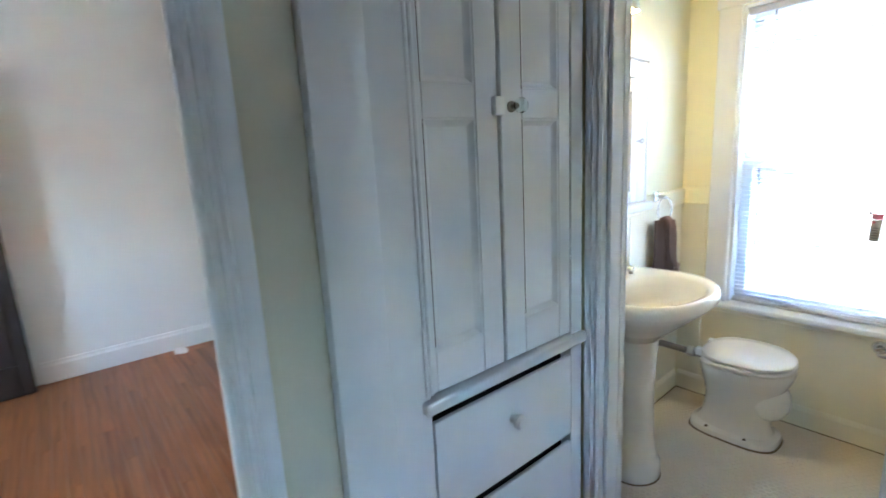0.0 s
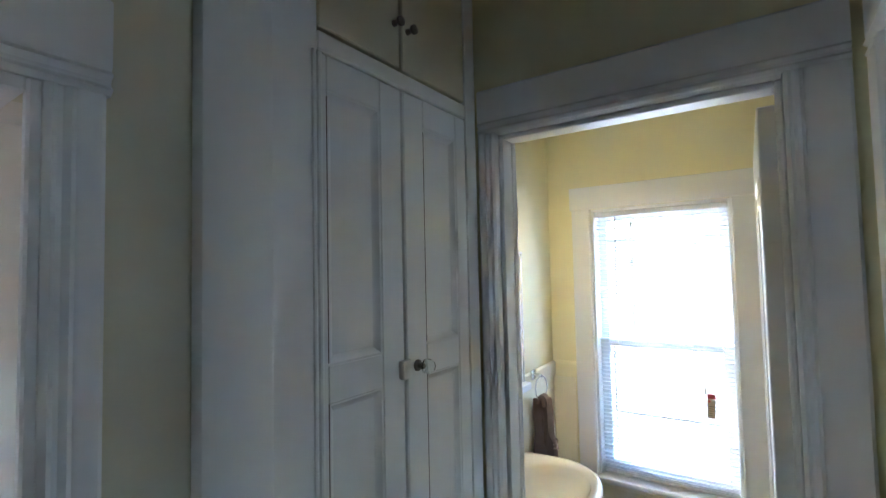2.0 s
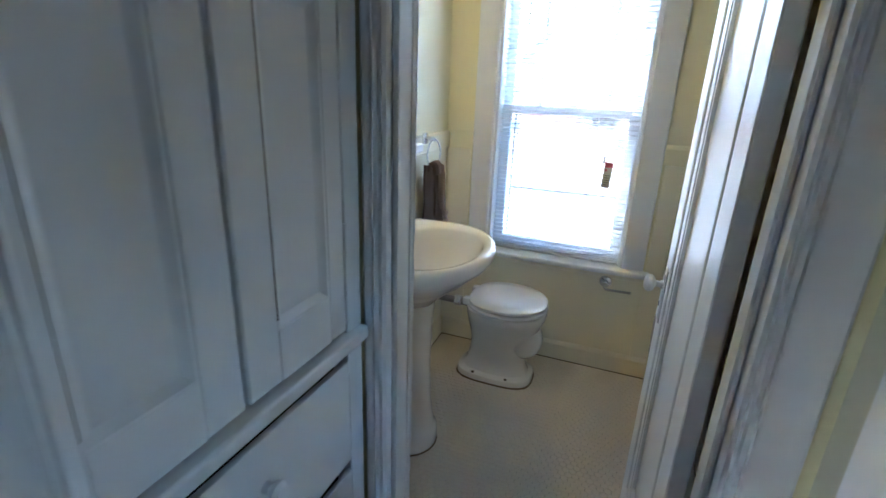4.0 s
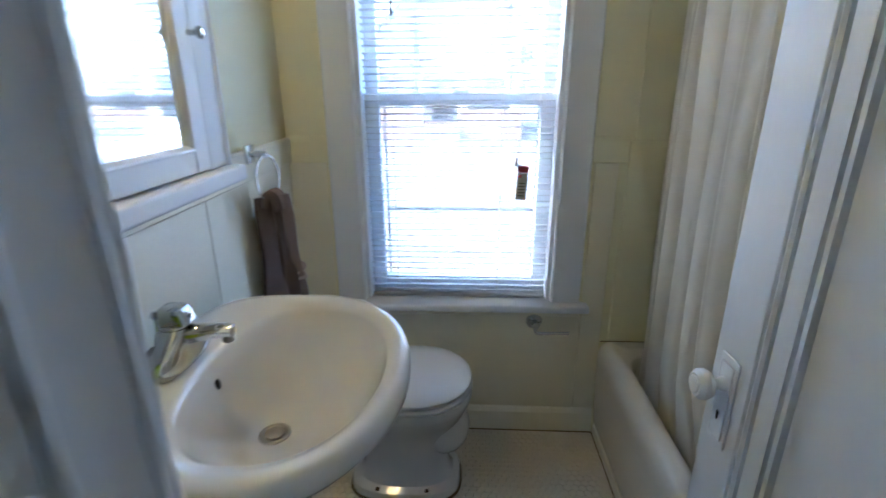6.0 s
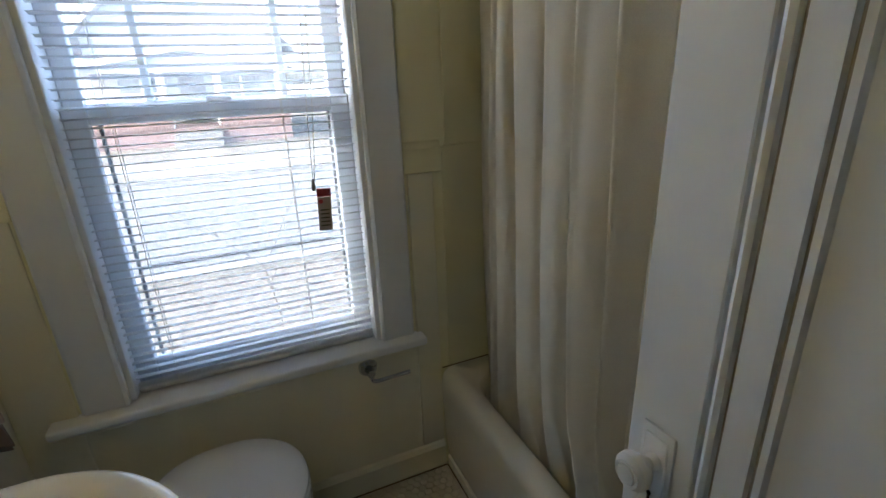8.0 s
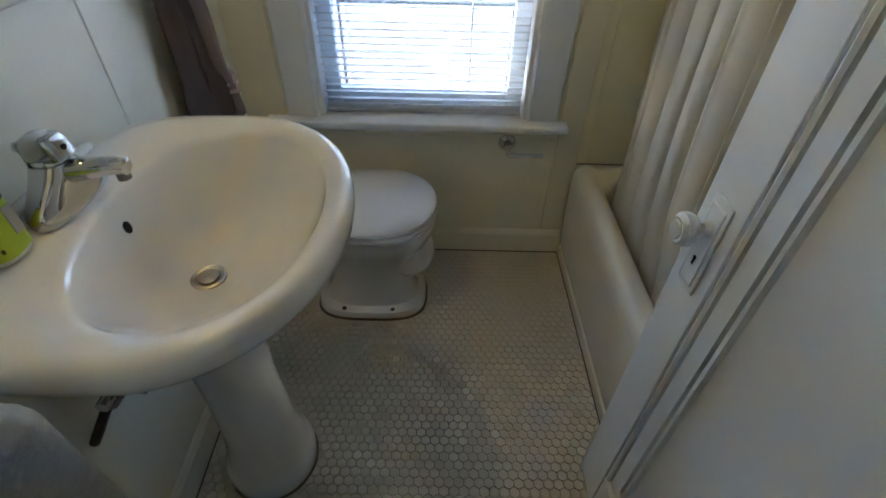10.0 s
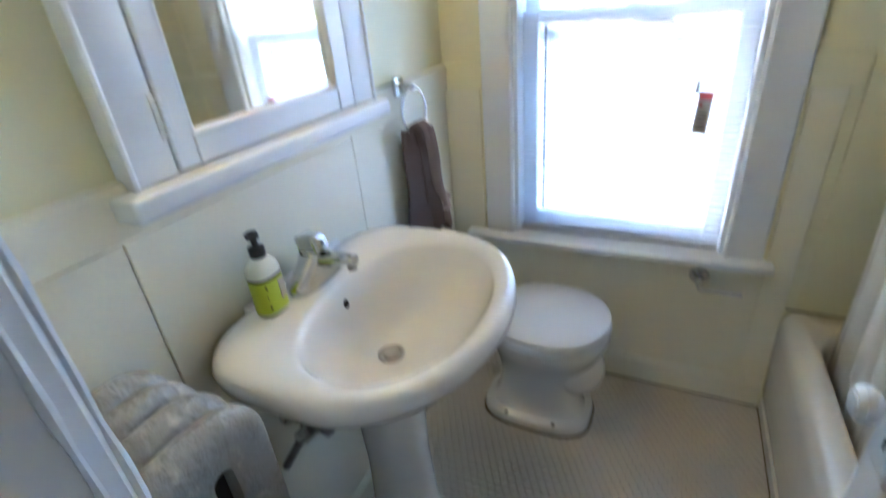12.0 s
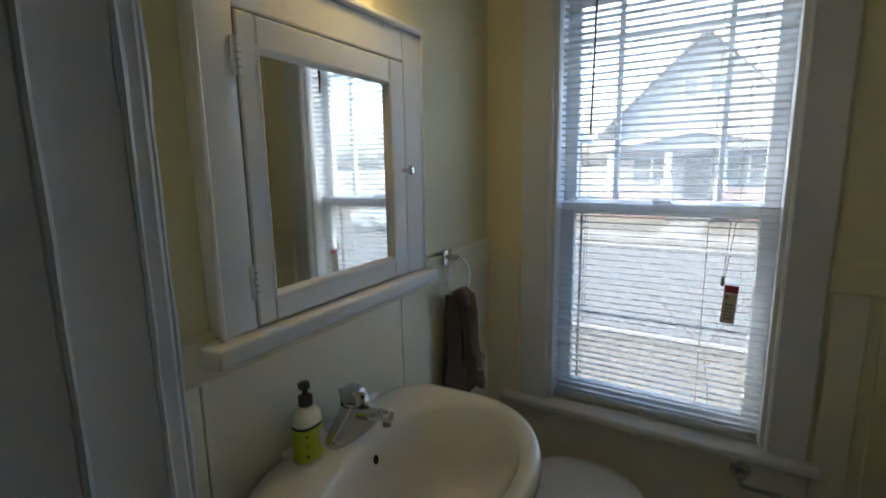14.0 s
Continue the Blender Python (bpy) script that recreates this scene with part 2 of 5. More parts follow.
def single(name, bm, material, label, category, kind="", group="", smooth=35, at=(0, 0, 0), turn=PLAIN):
    base = turn @ Matrix.Translation(at)
    bm.transform(Matrix.Translation([-a for a in at]))
    ob = new(name, mesh_of(name, bm, material, smooth))
    ob.matrix_basis = base
    return tagged(ob, label, category, group, kind)


def thing(name, at, label, category, kind="", group="", turn=PLAIN):
    ob = new(name)
    ob.matrix_basis = turn @ Matrix.Translation(at)
    ob.empty_display_size = 0.05
    return tagged(ob, label, category, group, kind)


def box(x0, x1, y0, y1, z0, z1, bevel=0.0, bm=None, seg=1, tilt=None):
    bm = bm or bmesh.new()
    m = Matrix.Translation(((x0 + x1) / 2, (y0 + y1) / 2, (z0 + z1) / 2)) @ Matrix.Diagonal((abs(x1 - x0), abs(y1 - y0), abs(z1 - z0), 1))
    if tilt:
        m = tilt @ m
    vs = bmesh.ops.create_cube(bm, size=1, matrix=m)["verts"]
    if bevel:
        es = {e for v in vs for e in v.link_edges}
        bmesh.ops.bevel(bm, geom=list(es), offset=bevel, segments=seg, affect="EDGES", profile=0.5)
    return bm


def rings(loops, close=True, cap0=True, cap1=True, bm=None):
    """Skin over loops of points of equal length."""
    bm = bm or bmesh.new()
    rows = [[bm.verts.new(p) for p in loop] for loop in loops]
    n = len(rows[0])
    for a, b in zip(rows, rows[1:]):
        for i in range(n if close else n - 1):
            j = (i + 1) % n
            bm.faces.new((a[i], a[j], b[j], b[i]))
    if cap0:
        bm.faces.new(rows[0][::-1])
    if cap1:
        bm.faces.new(rows[-1])
    return bm


def lathe(profile, at=(0, 0, 0), axis="z", seg=24, bm=None, cap=True):
    """Profile of (radius, height) turned about an axis through at."""
    loops = []
    for r, h in profile:
        loop = []
        for i in range(seg):
            a = 2 * math.pi * i / seg
            u, v = max(r, 1e-4) * math.cos(a), max(r, 1e-4) * math.sin(a)
            p = {"z": (u, v, h), "x": (h, u, v), "y": (u, h, v)}[axis]
            loop.append((p[0] + at[0], p[1] + at[1], p[2] + at[2]))
        loops.append(loop)
    return rings(loops, True, cap, cap, bm)


def tube(points, radius, seg=10, bm=None):
    """A round bar along points; radius a number or one for each point."""
    pts = [Vector(p) for p in points]
    rad = radius if isinstance(radius, (list, tuple)) else [radius] * len(pts)
    loops, ref = [], None
    for i, p in enumerate(pts):
        d = (pts[min(i + 1, len(pts) - 1)] - pts[max(i - 1, 0)]).normalized()
        if ref is None:
            ref = Vector((0, 0, 1)) if abs(d.z) < 0.9 else Vector((1, 0, 0))
        u = (ref - d * ref.dot(d)).normalized()
        ref = u
        w = d.cross(u)
        loops.append([p + (u * math.cos(2 * math.pi * k / seg) + w * math.sin(2 * math.pi * k / seg)) * rad[i] for k in range(seg)])
    return rings(loops, bm=bm)


def bend(points, steps=8):
    """Smooth curve through points (Catmull-Rom)."""
    p = [Vector(q) for q in points]
    p = [p[0] * 2 - p[1]] + p + [p[-1] * 2 - p[-2]]
    out = []
    for i in range(1, len(p) - 2):
        for k in range(steps):
            t = k / steps
            a, b, c, d = p[i - 1:i + 3]
            out.append(0.5 * ((2 * b) + (c - a) * t + (2 * a - 5 * b + 4 * c - d) * t * t + (3 * b - a - 3 * c + d) * t ** 3))
    return out + [p[-2]]


def oval(cx, cy, a, b, z, n_back=2.0, n_front=2.0, seg=56, flip=False):
    """Loop whose back (low x) and front have their own roundness."""
    out = []
    for i in range(seg):
        t = 2 * math.pi * i / seg
        c, s = math.cos(t), math.sin(t)
        n = n_front if c > 0 else n_back
        out.append((cx + a * math.copysign(abs(c) ** (2 / n), c), cy + b * math.copysign(abs(s) ** (2 / n), s), z))
    return out


def roundrect(x0, x1, y0, y1, r, z, seg=6):
    out = []
    for cx, cy, a0 in ((x1 - r, y1 - r, 0), (x0 + r, y1 - r, 90), (x0 + r, y0 + r, 180), (x1 - r, y0 + r, 270)):
        for k in range(seg + 1):
            a = radians(a0 + 90 * k / seg)
            out.append((cx + r * math.cos(a), cy + r * math.sin(a), z))
    return out


def moulding(profile, p0, p1, out, up, bm=None):
    """Sweep a profile of (across, proud) points from p0 to p1: across along up, proud along out."""
    p0, p1, out, up = Vector(p0), Vector(p1), Vector(out), Vector(up)
    return rings([[p + up * a + out * d for a, d in profile] for p in (p0, p1)], bm=bm)


def wall_with_hole(axis, place, thick, a0, a1, z0, z1, holes):
    """A wall slab in boxes round its openings; axis 'x' or 'y' is its normal."""
    bm = bmesh.new()

    def slab(s0, s1, b0, b1):
        if s1 - s0 > 1e-4 and b1 - b0 > 1e-4:
            if axis == "y":
                box(s0, s1, place, place + thick, b0, b1, bm=bm)
            else:
                box(place, place + thick, s0, s1, b0, b1, bm=bm)
    s = a0
    for h0, h1, b0, b1 in sorted(holes):
        slab(s, h0, z0, z1)
        slab(h0, h1, z0, b0)
        slab(h0, h1, b1, z1)
        s = h1
    slab(s, a1, z0, z1)
    bmesh.ops.remove_doubles(bm, verts=bm.verts, dist=1e-5)
    return bm


def structure(name, bm, material, label, category, turn=PLAIN):
    return single(name, bm, material, label, category, "structure", smooth=None, turn=turn)


# ---- structure ----
H = 2.75
wall_window = structure("wall_window", wall_with_hole("y", 0.0, 0.16, -0.15, 2.05, -0.9, H, [(0.262, 0.948, 0.545, 2.045)]), YELLOW,
                        "pale yellow painted wall around the bathroom window", "wall")
wall_sink = structure("wall_sink", box(-0.15, 0.0, -1.66, 0.12, -0.02, H), YELLOW, "pale yellow painted wall above cream wainscot", "wall", LEFT)
wall_tub = structure("wall_tub", box(1.87, 2.02, -1.50, 0.0, -0.02, H), YELLOW, "yellow painted wall beside the bathtub", "wall")
wall_door = structure("wall_door", wall_with_hole("y", -1.62, 0.12, 0.05, 1.87, -0.02, H, [(0.499, 1.148, -0.02, 2.085)]), YELLOW,
                      "yellow painted wall with the bathroom doorway", "wall")
wall_closet = structure("wall_closet", wall_with_hole("x", 0.34, 0.12, -4.4, -1.62, -0.02, H, [(-3.36, -2.495, -0.02, 1.93), (-2.262, -1.66, 0.1, 2.66)]), GREYEDYELLOW,
                        "yellow hall wall greyed for dim light, with built-in linen closet", "wall")
wall_hall = structure("wall_hall", wall_with_hole("x", 1.25, 0.12, -4.4, -1.62, -0.02, H, [(-2.95, -1.83, -0.02, 2.03)]), GREYEDYELLOW,
                      "yellow hall wall greyed for dim light, with an open doorway", "wall")
wall_hall_end = structure("wall_hall_end", box(0.34, 1.37, -4.52, -4.4, -0.02, H), GREYEDYELLOW, "yellow wall greyed for dim light at the end of the hall", "wall")
wall_bedroom_far = structure("wall_bedroom_far", box(-3.12, -3.0, -5.0, -0.6, -0.02, H), ROOMWHITE, "plain white bedroom wall", "wall")
wall_bedroom_side = structure("wall_bedroom_side", box(-3.0, -0.2, -0.72, -0.6, -0.02, H), ROOMWHITE, "plain white bedroom wall", "wall")
wall_bedroom_opening = structure("wall_bedroom_opening", wall_with_hole("y", -5.12, 0.12, -3.12, 0.34, -0.02, H, [(-1.95, -1.25, 1.05, 1.80)]), ROOMWHITE,
                                "unseen white bedroom wall with an added opening for light", "wall")
wall_bedroom_hall = structure("wall_bedroom_hall", box(0.2, 0.334, -5.0, -4.4, -0.02, H), ROOMWHITE, "plain white bedroom wall", "wall")
wall_closet_back = structure("wall_closet_back", box(-0.2, -0.08, -2.30, -0.72, -0.02, H), ROOMWHITE, "plain white bedroom wall behind the closet", "wall")
wall_closet_side = structure("wall_closet_side", box(-0.08, 0.338, -2.30, -2.265, -0.02, H), ROOMWHITE, "plain white wall beside the closet", "wall")
wall_room_a = structure("wall_room_a", box(1.37, 3.4, -1.74, -1.62, -0.02, H), ROOMWHITE, "plain white wall of the next room", "wall")
wall_room_b = structure("wall_room_b", wall_with_hole("x", 3.4, 0.12, -4.52, -1.62, -0.02, H, [(-2.85, -2.55, 1.2, 1.65)]), ROOMWHITE, "unseen white wall of the next room with an added opening for light", "wall")
wall_room_c = structure("wall_room_c", box(1.37, 3.4, -4.52, -4.4, -0.02, H), ROOMWHITE, "plain white wall of the next room", "wall")
ceiling = structure("ceiling", box(-3.2, 3.6, -5.2, 0.16, H, H + 0.12), CEIL, "off-white painted plaster ceiling", "ceiling")
floor_bathroom = structure("floor_bathroom", box(-0.1, 1.9, -1.56, 0.0, -0.06, -0.006), GROUT, "cream hexagonal tile floor with dark grout", "floor")
floor_bedroom = structure("floor_bedroom", box(-3.1, 3.45, -5.1, -1.56, -0.08, -0.016), DARKWOOD, "reddish oak strip floor", "floor")
floor_bedroom_b = structure("floor_bedroom_b", box(-3.1, -0.2, -1.56, -0.6, -0.08, -0.016), DARKWOOD, "reddish oak strip floor", "floor")

# added lamp in an unseen, invented window opening, to brighten the bedroom
bed_data = bpy.data.lights.new("bedroom_fill_light", "AREA")
bed_data.shape, bed_data.size, bed_data.size_y, bed_data.energy, bed_data.color = "RECTANGLE", 0.65, 0.72, 0.08, (1.0, 0.97, 0.92)
new("bedroom_fill_light", bed_data).matrix_world = look((-1.6, -5.06, 1.45), (-1.6, 0, 1.2))

# added lamp in an invented opening of the unseen next room, brightens the hall
room_data = bpy.data.lights.new("room_fill_light", "AREA")
room_data.shape, room_data.size, room_data.size_y, room_data.energy, room_data.color = "RECTANGLE", 0.28, 0.42, 0.014, (1.0, 0.96, 0.90)
new("room_fill_light", room_data).matrix_world = look((3.44, -2.7, 1.45), (0, -2.7, 1.2))

# moulded casing: bead at the inner edge, flat field, rounded back edge
CASING = [(0, 0), (0, 0.014), (0.006, 0.02), (0.012, 0.014), (0.017, 0.014), (0.023, 0.021), (0.029, 0.015), (0.034, 0.018), (0.112, 0.018), (0.118, 0.012), (0.118, 0)]


def casing_of(width):
    return [(a if a < 0.05 else width - (0.118 - a), d) for a, d in CASING]


door_frame = thing("door_frame", (0.82, -1.56, 0), "white painted wooden door frame with beaded casing", "door frame", "structure")
part("jamb", box(0.499, 0.519, -1.622, -1.497, 0, 2.085, 0.003), WHITE, door_frame)
part("jamb", box(1.128, 1.148, -1.622, -1.497, 0, 2.085, 0.003), WHITE, door_frame)
part("head_jamb", box(0.519, 1.128, -1.622, -1.497, 2.065, 2.085, 0.003), WHITE, door_frame)
part("door_stop", box(0.519, 0.532, -1.60, -1.545, 0, 2.065, 0.004), WHITE, door_frame)
part("door_stop", box(1.115, 1.128, -1.60, -1.545, 0, 2.065, 0.004), WHITE, door_frame)
part("door_stop", box(0.532, 1.115, -1.60, -1.545, 2.052, 2.065, 0.004), WHITE, door_frame)
part("casing", moulding(casing_of(0.050), (0.527, -1.62, 0), (0.527, -1.62, 2.065), (0, -1, 0), (-1, 0, 0)), WHITE, door_frame)
part("casing", moulding(casing_of(0.098), (1.128, -1.62, 0), (1.128, -1.62, 2.065), (0, -1, 0), (1, 0, 0)), WHITE, door_frame)
part("head_casing", moulding(casing_of(0.115), (0.479, -1.62, 2.066), (1.226, -1.62, 2.066), (0, -1, 0), (0, 0, 1)), WHITE, door_frame)
part("casing", moulding(casing_of(0.10), (0.514, -1.50, 0), (0.514, -1.50, 2.07), (0, 1, 0), (-1, 0, 0)), WHITE, door_frame)
part("casing", moulding(casing_of(0.10), (1.152, -1.50, 0), (1.152, -1.50, 2.07), (0, 1, 0), (1, 0, 0)), WHITE, door_frame)
part("head_casing", moulding(casing_of(0.10), (0.414, -1.50, 2.071), (1.252, -1.50, 2.071), (0, 1, 0), (0, 0, 1)), WHITE, door_frame)


def paint_ridge(x, y, z0, z1, r, seed):
    """Uneven ridge of old paint along an upright edge."""
    rnd = random.Random(seed)
    n = 70
    pts = [(x + rnd.uniform(-0.0004, 0.0004), y + rnd.uniform(-0.0004, 0.0004), z0 + (z1 - z0) * k / n) for k in range(n + 1)]
    return tube(pts, [r * rnd.choice((0.8, 0.9, 1.0, 1.0, 1.1, 1.4)) for _ in pts], 7)


for ex, ey, er, sd in ((0.518, -1.4985, 0.0030, 1), (0.5315, -1.5455, 0.0028, 2), (0.5315, -1.5995, 0.0028, 3), (0.508, -1.4805, 0.0030, 4), (0.4925, -1.4795, 0.0028, 5)):
    part("paint_ridge", paint_ridge(ex, ey, 0.015, 2.05, er, sd), WHITE, door_frame, "ridge of old brushed paint")
part("threshold", box(0.519, 1.128, -1.615, -1.505, -0.012, 0.012, 0.005), WOOD, door_frame, "worn oak threshold")

# bathroom door, swung in beside the tub
DOOR = Matrix.Translation((1.083, -1.503, 0)) @ pose(0, 0, 0, 0, 0, 1.9)  # leaf runs along its own +y, hall face at x = 0
bathroom_door = thing("bathroom_door", (0, 0, 0.012), "white painted panelled wooden door standing open against the tub", "door", turn=DOOR)
LW, LH = 0.603, 2.045


def panel_moulding(y0, y1, z0, z1, x, bm=None):
    """Stepped sticking round a sunk panel."""
    loops = []
    for inset, dx in ((0.0, 0.0), (0.001, 0.008), (0.0035, 0.008), (0.005, 0.0), (0.010, -0.003), (0.016, 0.0), (0.018, 0.008), (0.0215, 0.008), (0.0235, 0.001), (0.056, 0.002), (0.058, 0.010), (0.0615, 0.010), (0.063, 0.004), (0.070, 0.005), (0.0725, 0.014), (0.080, 0.015)):
        loops.append([(x + dx, y0 + inset, z0 + inset), (x + dx, y1 - inset, z0 + inset), (x + dx, y1 - inset, z1 - inset), (x + dx, y0 + inset, z1 - inset)])
    return rings(loops, True, False, True, bm)


part("stile", box(0, 0.035, 0, 0.10, 0.012, LH, 0.003), WHITE, bathroom_door, turn=DOOR)
part("stile", box(0, 0.035, LW - 0.10, LW, 0.012, LH, 0.003), WHITE, bathroom_door, turn=DOOR)
part("rail", box(0, 0.035, 0.1005, LW - 0.1005, 0.012, 0.165, 0.002), WHITE, bathroom_door, turn=DOOR)
part("rail", box(0, 0.035, 0.1005, LW - 0.1005, 1.92, LH, 0.002), WHITE, bathroom_door, turn=DOOR)
part("panel", panel_moulding(0.10, LW - 0.10, 0.165, 1.92, 0.001), WHITE, bathroom_door, smooth=25, turn=DOOR)


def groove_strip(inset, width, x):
    """Strip of dirt and painted shade in a groove all round the panel."""
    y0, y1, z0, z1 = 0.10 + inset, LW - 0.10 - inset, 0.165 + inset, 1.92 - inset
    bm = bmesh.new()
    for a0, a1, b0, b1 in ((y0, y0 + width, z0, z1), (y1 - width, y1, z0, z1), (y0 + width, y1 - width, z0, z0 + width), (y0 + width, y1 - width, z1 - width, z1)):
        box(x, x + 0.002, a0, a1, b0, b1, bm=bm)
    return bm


# outermost strip paints the shade of the stile gap; inner ones are brownish dirt
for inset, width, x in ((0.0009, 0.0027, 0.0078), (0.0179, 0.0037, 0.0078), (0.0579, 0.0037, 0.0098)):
    part("groove_dirt_and_shade", groove_strip(inset, width, x), GROOVEMARKS, bathroom_door, "grey-brown dirt and painted shade in the panel groove", turn=DOOR)
part("back_panel", box(0.022, 0.028, 0.101, LW - 0.101, 0.166, 1.919), WHITE, bathroom_door, turn=DOOR)
for hz in (0.25, 1.80):
    hinge = part("hinge", lathe([(0.006, hz - 0.045), (0.007, hz - 0.04), (0.007, hz + 0.04), (0.006, hz + 0.045)], (0.0395, -0.004, 0), seg=10), WHITE, bathroom_door, "painted-over hinge", turn=DOOR)
    part("hinge_leaf", box(0.004, 0.033, -0.0018, 0.0, hz - 0.042, hz + 0.042, 0.0007), WHITE, hinge, turn=DOOR)
plate = part("lock_plate", box(-0.005, 0.0, LW - 0.075, LW - 0.025, 0.752, 0.916, 0.003, seg=2), WHITE, bathroom_door, "painted-over lock plate", turn=DOOR)
part("plate_rim", box(-0.007, -0.0045, LW - 0.068, LW - 0.032, 0.764, 0.904, 0.002), WHITE, plate, turn=DOOR)
part("keyhole", lathe([(0.0035, 0), (0.0035, 0.0012)], (-0.0085, LW - 0.05, 0.812), "x", 12), DARK, plate, "dark keyhole", turn=DOOR)
part("keyhole_slot", box(-0.0085, -0.0073, LW - 0.0518, LW - 0.0482, 0.799, 0.811), DARK, plate, turn=DOOR)
knob = part("door_knob", lathe([(0.013, 0.0), (0.012, -0.006), (0.009, -0.010), (0.009, -0.018), (0.011, -0.021), (0.021, -0.025), (0.0255, -0.033), (0.025, -0.042), (0.019, -0.049), (0.0145, -0.0485), (0.013, -0.051), (0.0, -0.052)],
            (-0.006, LW - 0.05, 0.866), "x", 20), WHITE, bathroom_door, "white-painted round door knob", smooth=30, turn=DOOR)

# ---- window ----
window_1 = thing("window_1", (0.605, 0.0, 0.545), "white double-hung bathroom window with a prairie-style upper sash", "window", "structure")
WX0, WX1 = 0.262, 0.948
part("side_casing", moulding([(0, 0), (0, 0.016), (0.008, 0.021), (0.014, 0.017), (0.10, 0.017), (0.106, 0.012), (0.106, 0)], (WX0, 0, 0.575), (WX0, 0, 2.045), (0, -1, 0), (-1, 0, 0)), WHITE, window_1)
part("side_casing", moulding([(0, 0), (0, 0.016), (0.008, 0.021), (0.014, 0.017), (0.10, 0.017), (0.106, 0.012), (0.106, 0)], (WX1, 0, 0.575), (WX1, 0, 2.045), (0, -1, 0), (1, 0, 0)), WHITE, window_1)
part("head_casing", box(0.146, 1.064, -0.021, 0.0, 2.046, 2.175, 0.003), WHITE, window_1)
part("stool", box(0.085, 1.085, -0.055, 0.055, 0.545, 0.573, 0.009, seg=3), WHITE, window_1, "worn white window stool")
part("apron", box(0.12, 1.06, -0.015, 0.0, 0.515, 0.544, 0.003), CREAM, window_1)
part("jamb", box(WX0 - 0.002, WX0 + 0.014, 0.002, 0.155, 0.574, 2.045, 0.002), WHITE, window_1)
part("jamb", box(WX1 - 0.014, WX1 + 0.002, 0.002, 0.155, 0.574, 2.045, 0.002), WHITE, window_1)
part("head_jamb", box(WX0 + 0.014, WX1 - 0.014, 0.002, 0.155, 2.03, 2.047, 0.002), WHITE, window_1)
part("outer_sill", box(WX0 + 0.014, WX1 - 0.014, 0.056, 0.155, 0.546, 0.567, 0.003), WHITE, window_1)


def sash(name, z0, z1, y, stile, bottom, top, bars_x=(), bars_z=(), pane=GLASS):
    s = part(name, box(WX0 + 0.014, WX0 + 0.014 + stile, y, y + 0.03, z0, z1, 0.003), WHITE, window_1)
    part("stile", box(WX1 - 0.014 - stile, WX1 - 0.014, y, y + 0.03, z0, z1, 0.003), WHITE, s)
    a, b = WX0 + 0.014 + stile, WX1 - 0.014 - stile
    part("bottom_rail", box(a, b, y, y + 0.03, z0, z0 + bottom, 0.003), WHITE, s)
    part("top_rail", box(a, b, y, y + 0.03, z1 - top, z1, 0.003), WHITE, s)
    for bx in bars_x:
        part("muntin", box(bx - 0.009, bx + 0.009, y + 0.003, y + 0.027, z0 + bottom, z1 - top, 0.003), WHITE, s)
    for bz in bars_z:
        part("muntin", box(a, b, y + 0.004, y + 0.026, bz - 0.009, bz + 0.009, 0.003), WHITE, s)
    g = part("pane", box(a, b, y + 0.0135, y + 0.0165, z0 + bottom, z1 - top), pane, s, "old glass pane", smooth=None)
    g.visible_shadow = False
    return s


sash("upper_sash", 1.275, 2.03, 0.10, 0.045, 0.045, 0.045, (0.455, 0.772), (1.865,))
sash("lower_sash", 0.567, 1.315, 0.066, 0.05, 0.075, 0.042, pane=GREYPANE)
storm = part("storm_frame", box(0.328, 0.336, 0.136, 0.148, 0.60, 1.28), DARK, window_1, "dark metal storm window frame")
part("storm_bar", box(0.337, 0.884, 0.136, 0.148, 0.884, 0.893), DARK, storm)
part("storm_side", box(0.885, 0.891, 0.136, 0.148, 0.60, 1.28), DARK, storm)
part("sash_lock", box(0.58, 0.64, 0.068, 0.09, 1.315, 1.326, 0.003), WHITE, window_1)

# mini blind inside the casing
blind = thing("window_blind", (0.605, 0.03, 0.575), "white mini blind hanging lowered with open slats in the window", "blind")
part("headrail", box(0.278, 0.932, 0.016, 0.046, 2.0, 2.028, 0.003), SLAT, blind)
part("bottom_rail", box(0.280, 0.930, 0.020, 0.042, 0.577, 0.593, 0.004), SLAT, blind)
SX0, SX1, PITCH = 0.281, 0.929, 0.0215


def slat_mesh():
    n = 5
    loops = []
    for x in (SX0 - 0.605, SX1 - 0.605):
        top = [(x, -0.0125 + 0.025 * k / (n - 1), 0.0022 * (1 - (2 * k / (n - 1) - 1) ** 2) + 0.0004) for k in range(n)]
        low = [(p[0], p[1], p[2] - 0.0007) for p in reversed(top)]
        loops.append(top + low)
    bm = rings(loops)
    bm.transform(pose(0, 0, 0, -10, 0, 0))
    return mesh_of("slat", bm, SLAT, 40)


SLATMESH = slat_mesh()
for k in range(65):
    s = new("slat", SLATMESH)
    s.parent = blind
    s.matrix_basis = pose(0, 0.001, 0.026 + PITCH * k + random.uniform(-0.0007, 0.0007), random.uniform(-1.5, 1.5), random.uniform(-0.12, 0.12), 0)
for cx in (0.378, 0.752):
    part("ladder_cord", tube([(cx, 0.0155, 0.59), (cx, 0.0155, 2.0)], 0.0009, 6), CORD, blind)
    part("ladder_cord", tube([(cx, 0.0465, 0.59), (cx, 0.0465, 2.0)], 0.0009, 6), CORD, blind)
part("lift_cord", tube(bend([(0.845, 0.013, 2.0), (0.835, 0.010, 1.7), (0.812, 0.008, 1.3), (0.802, 0.006, 1.09)]), 0.0011, 6), CORD, blind)
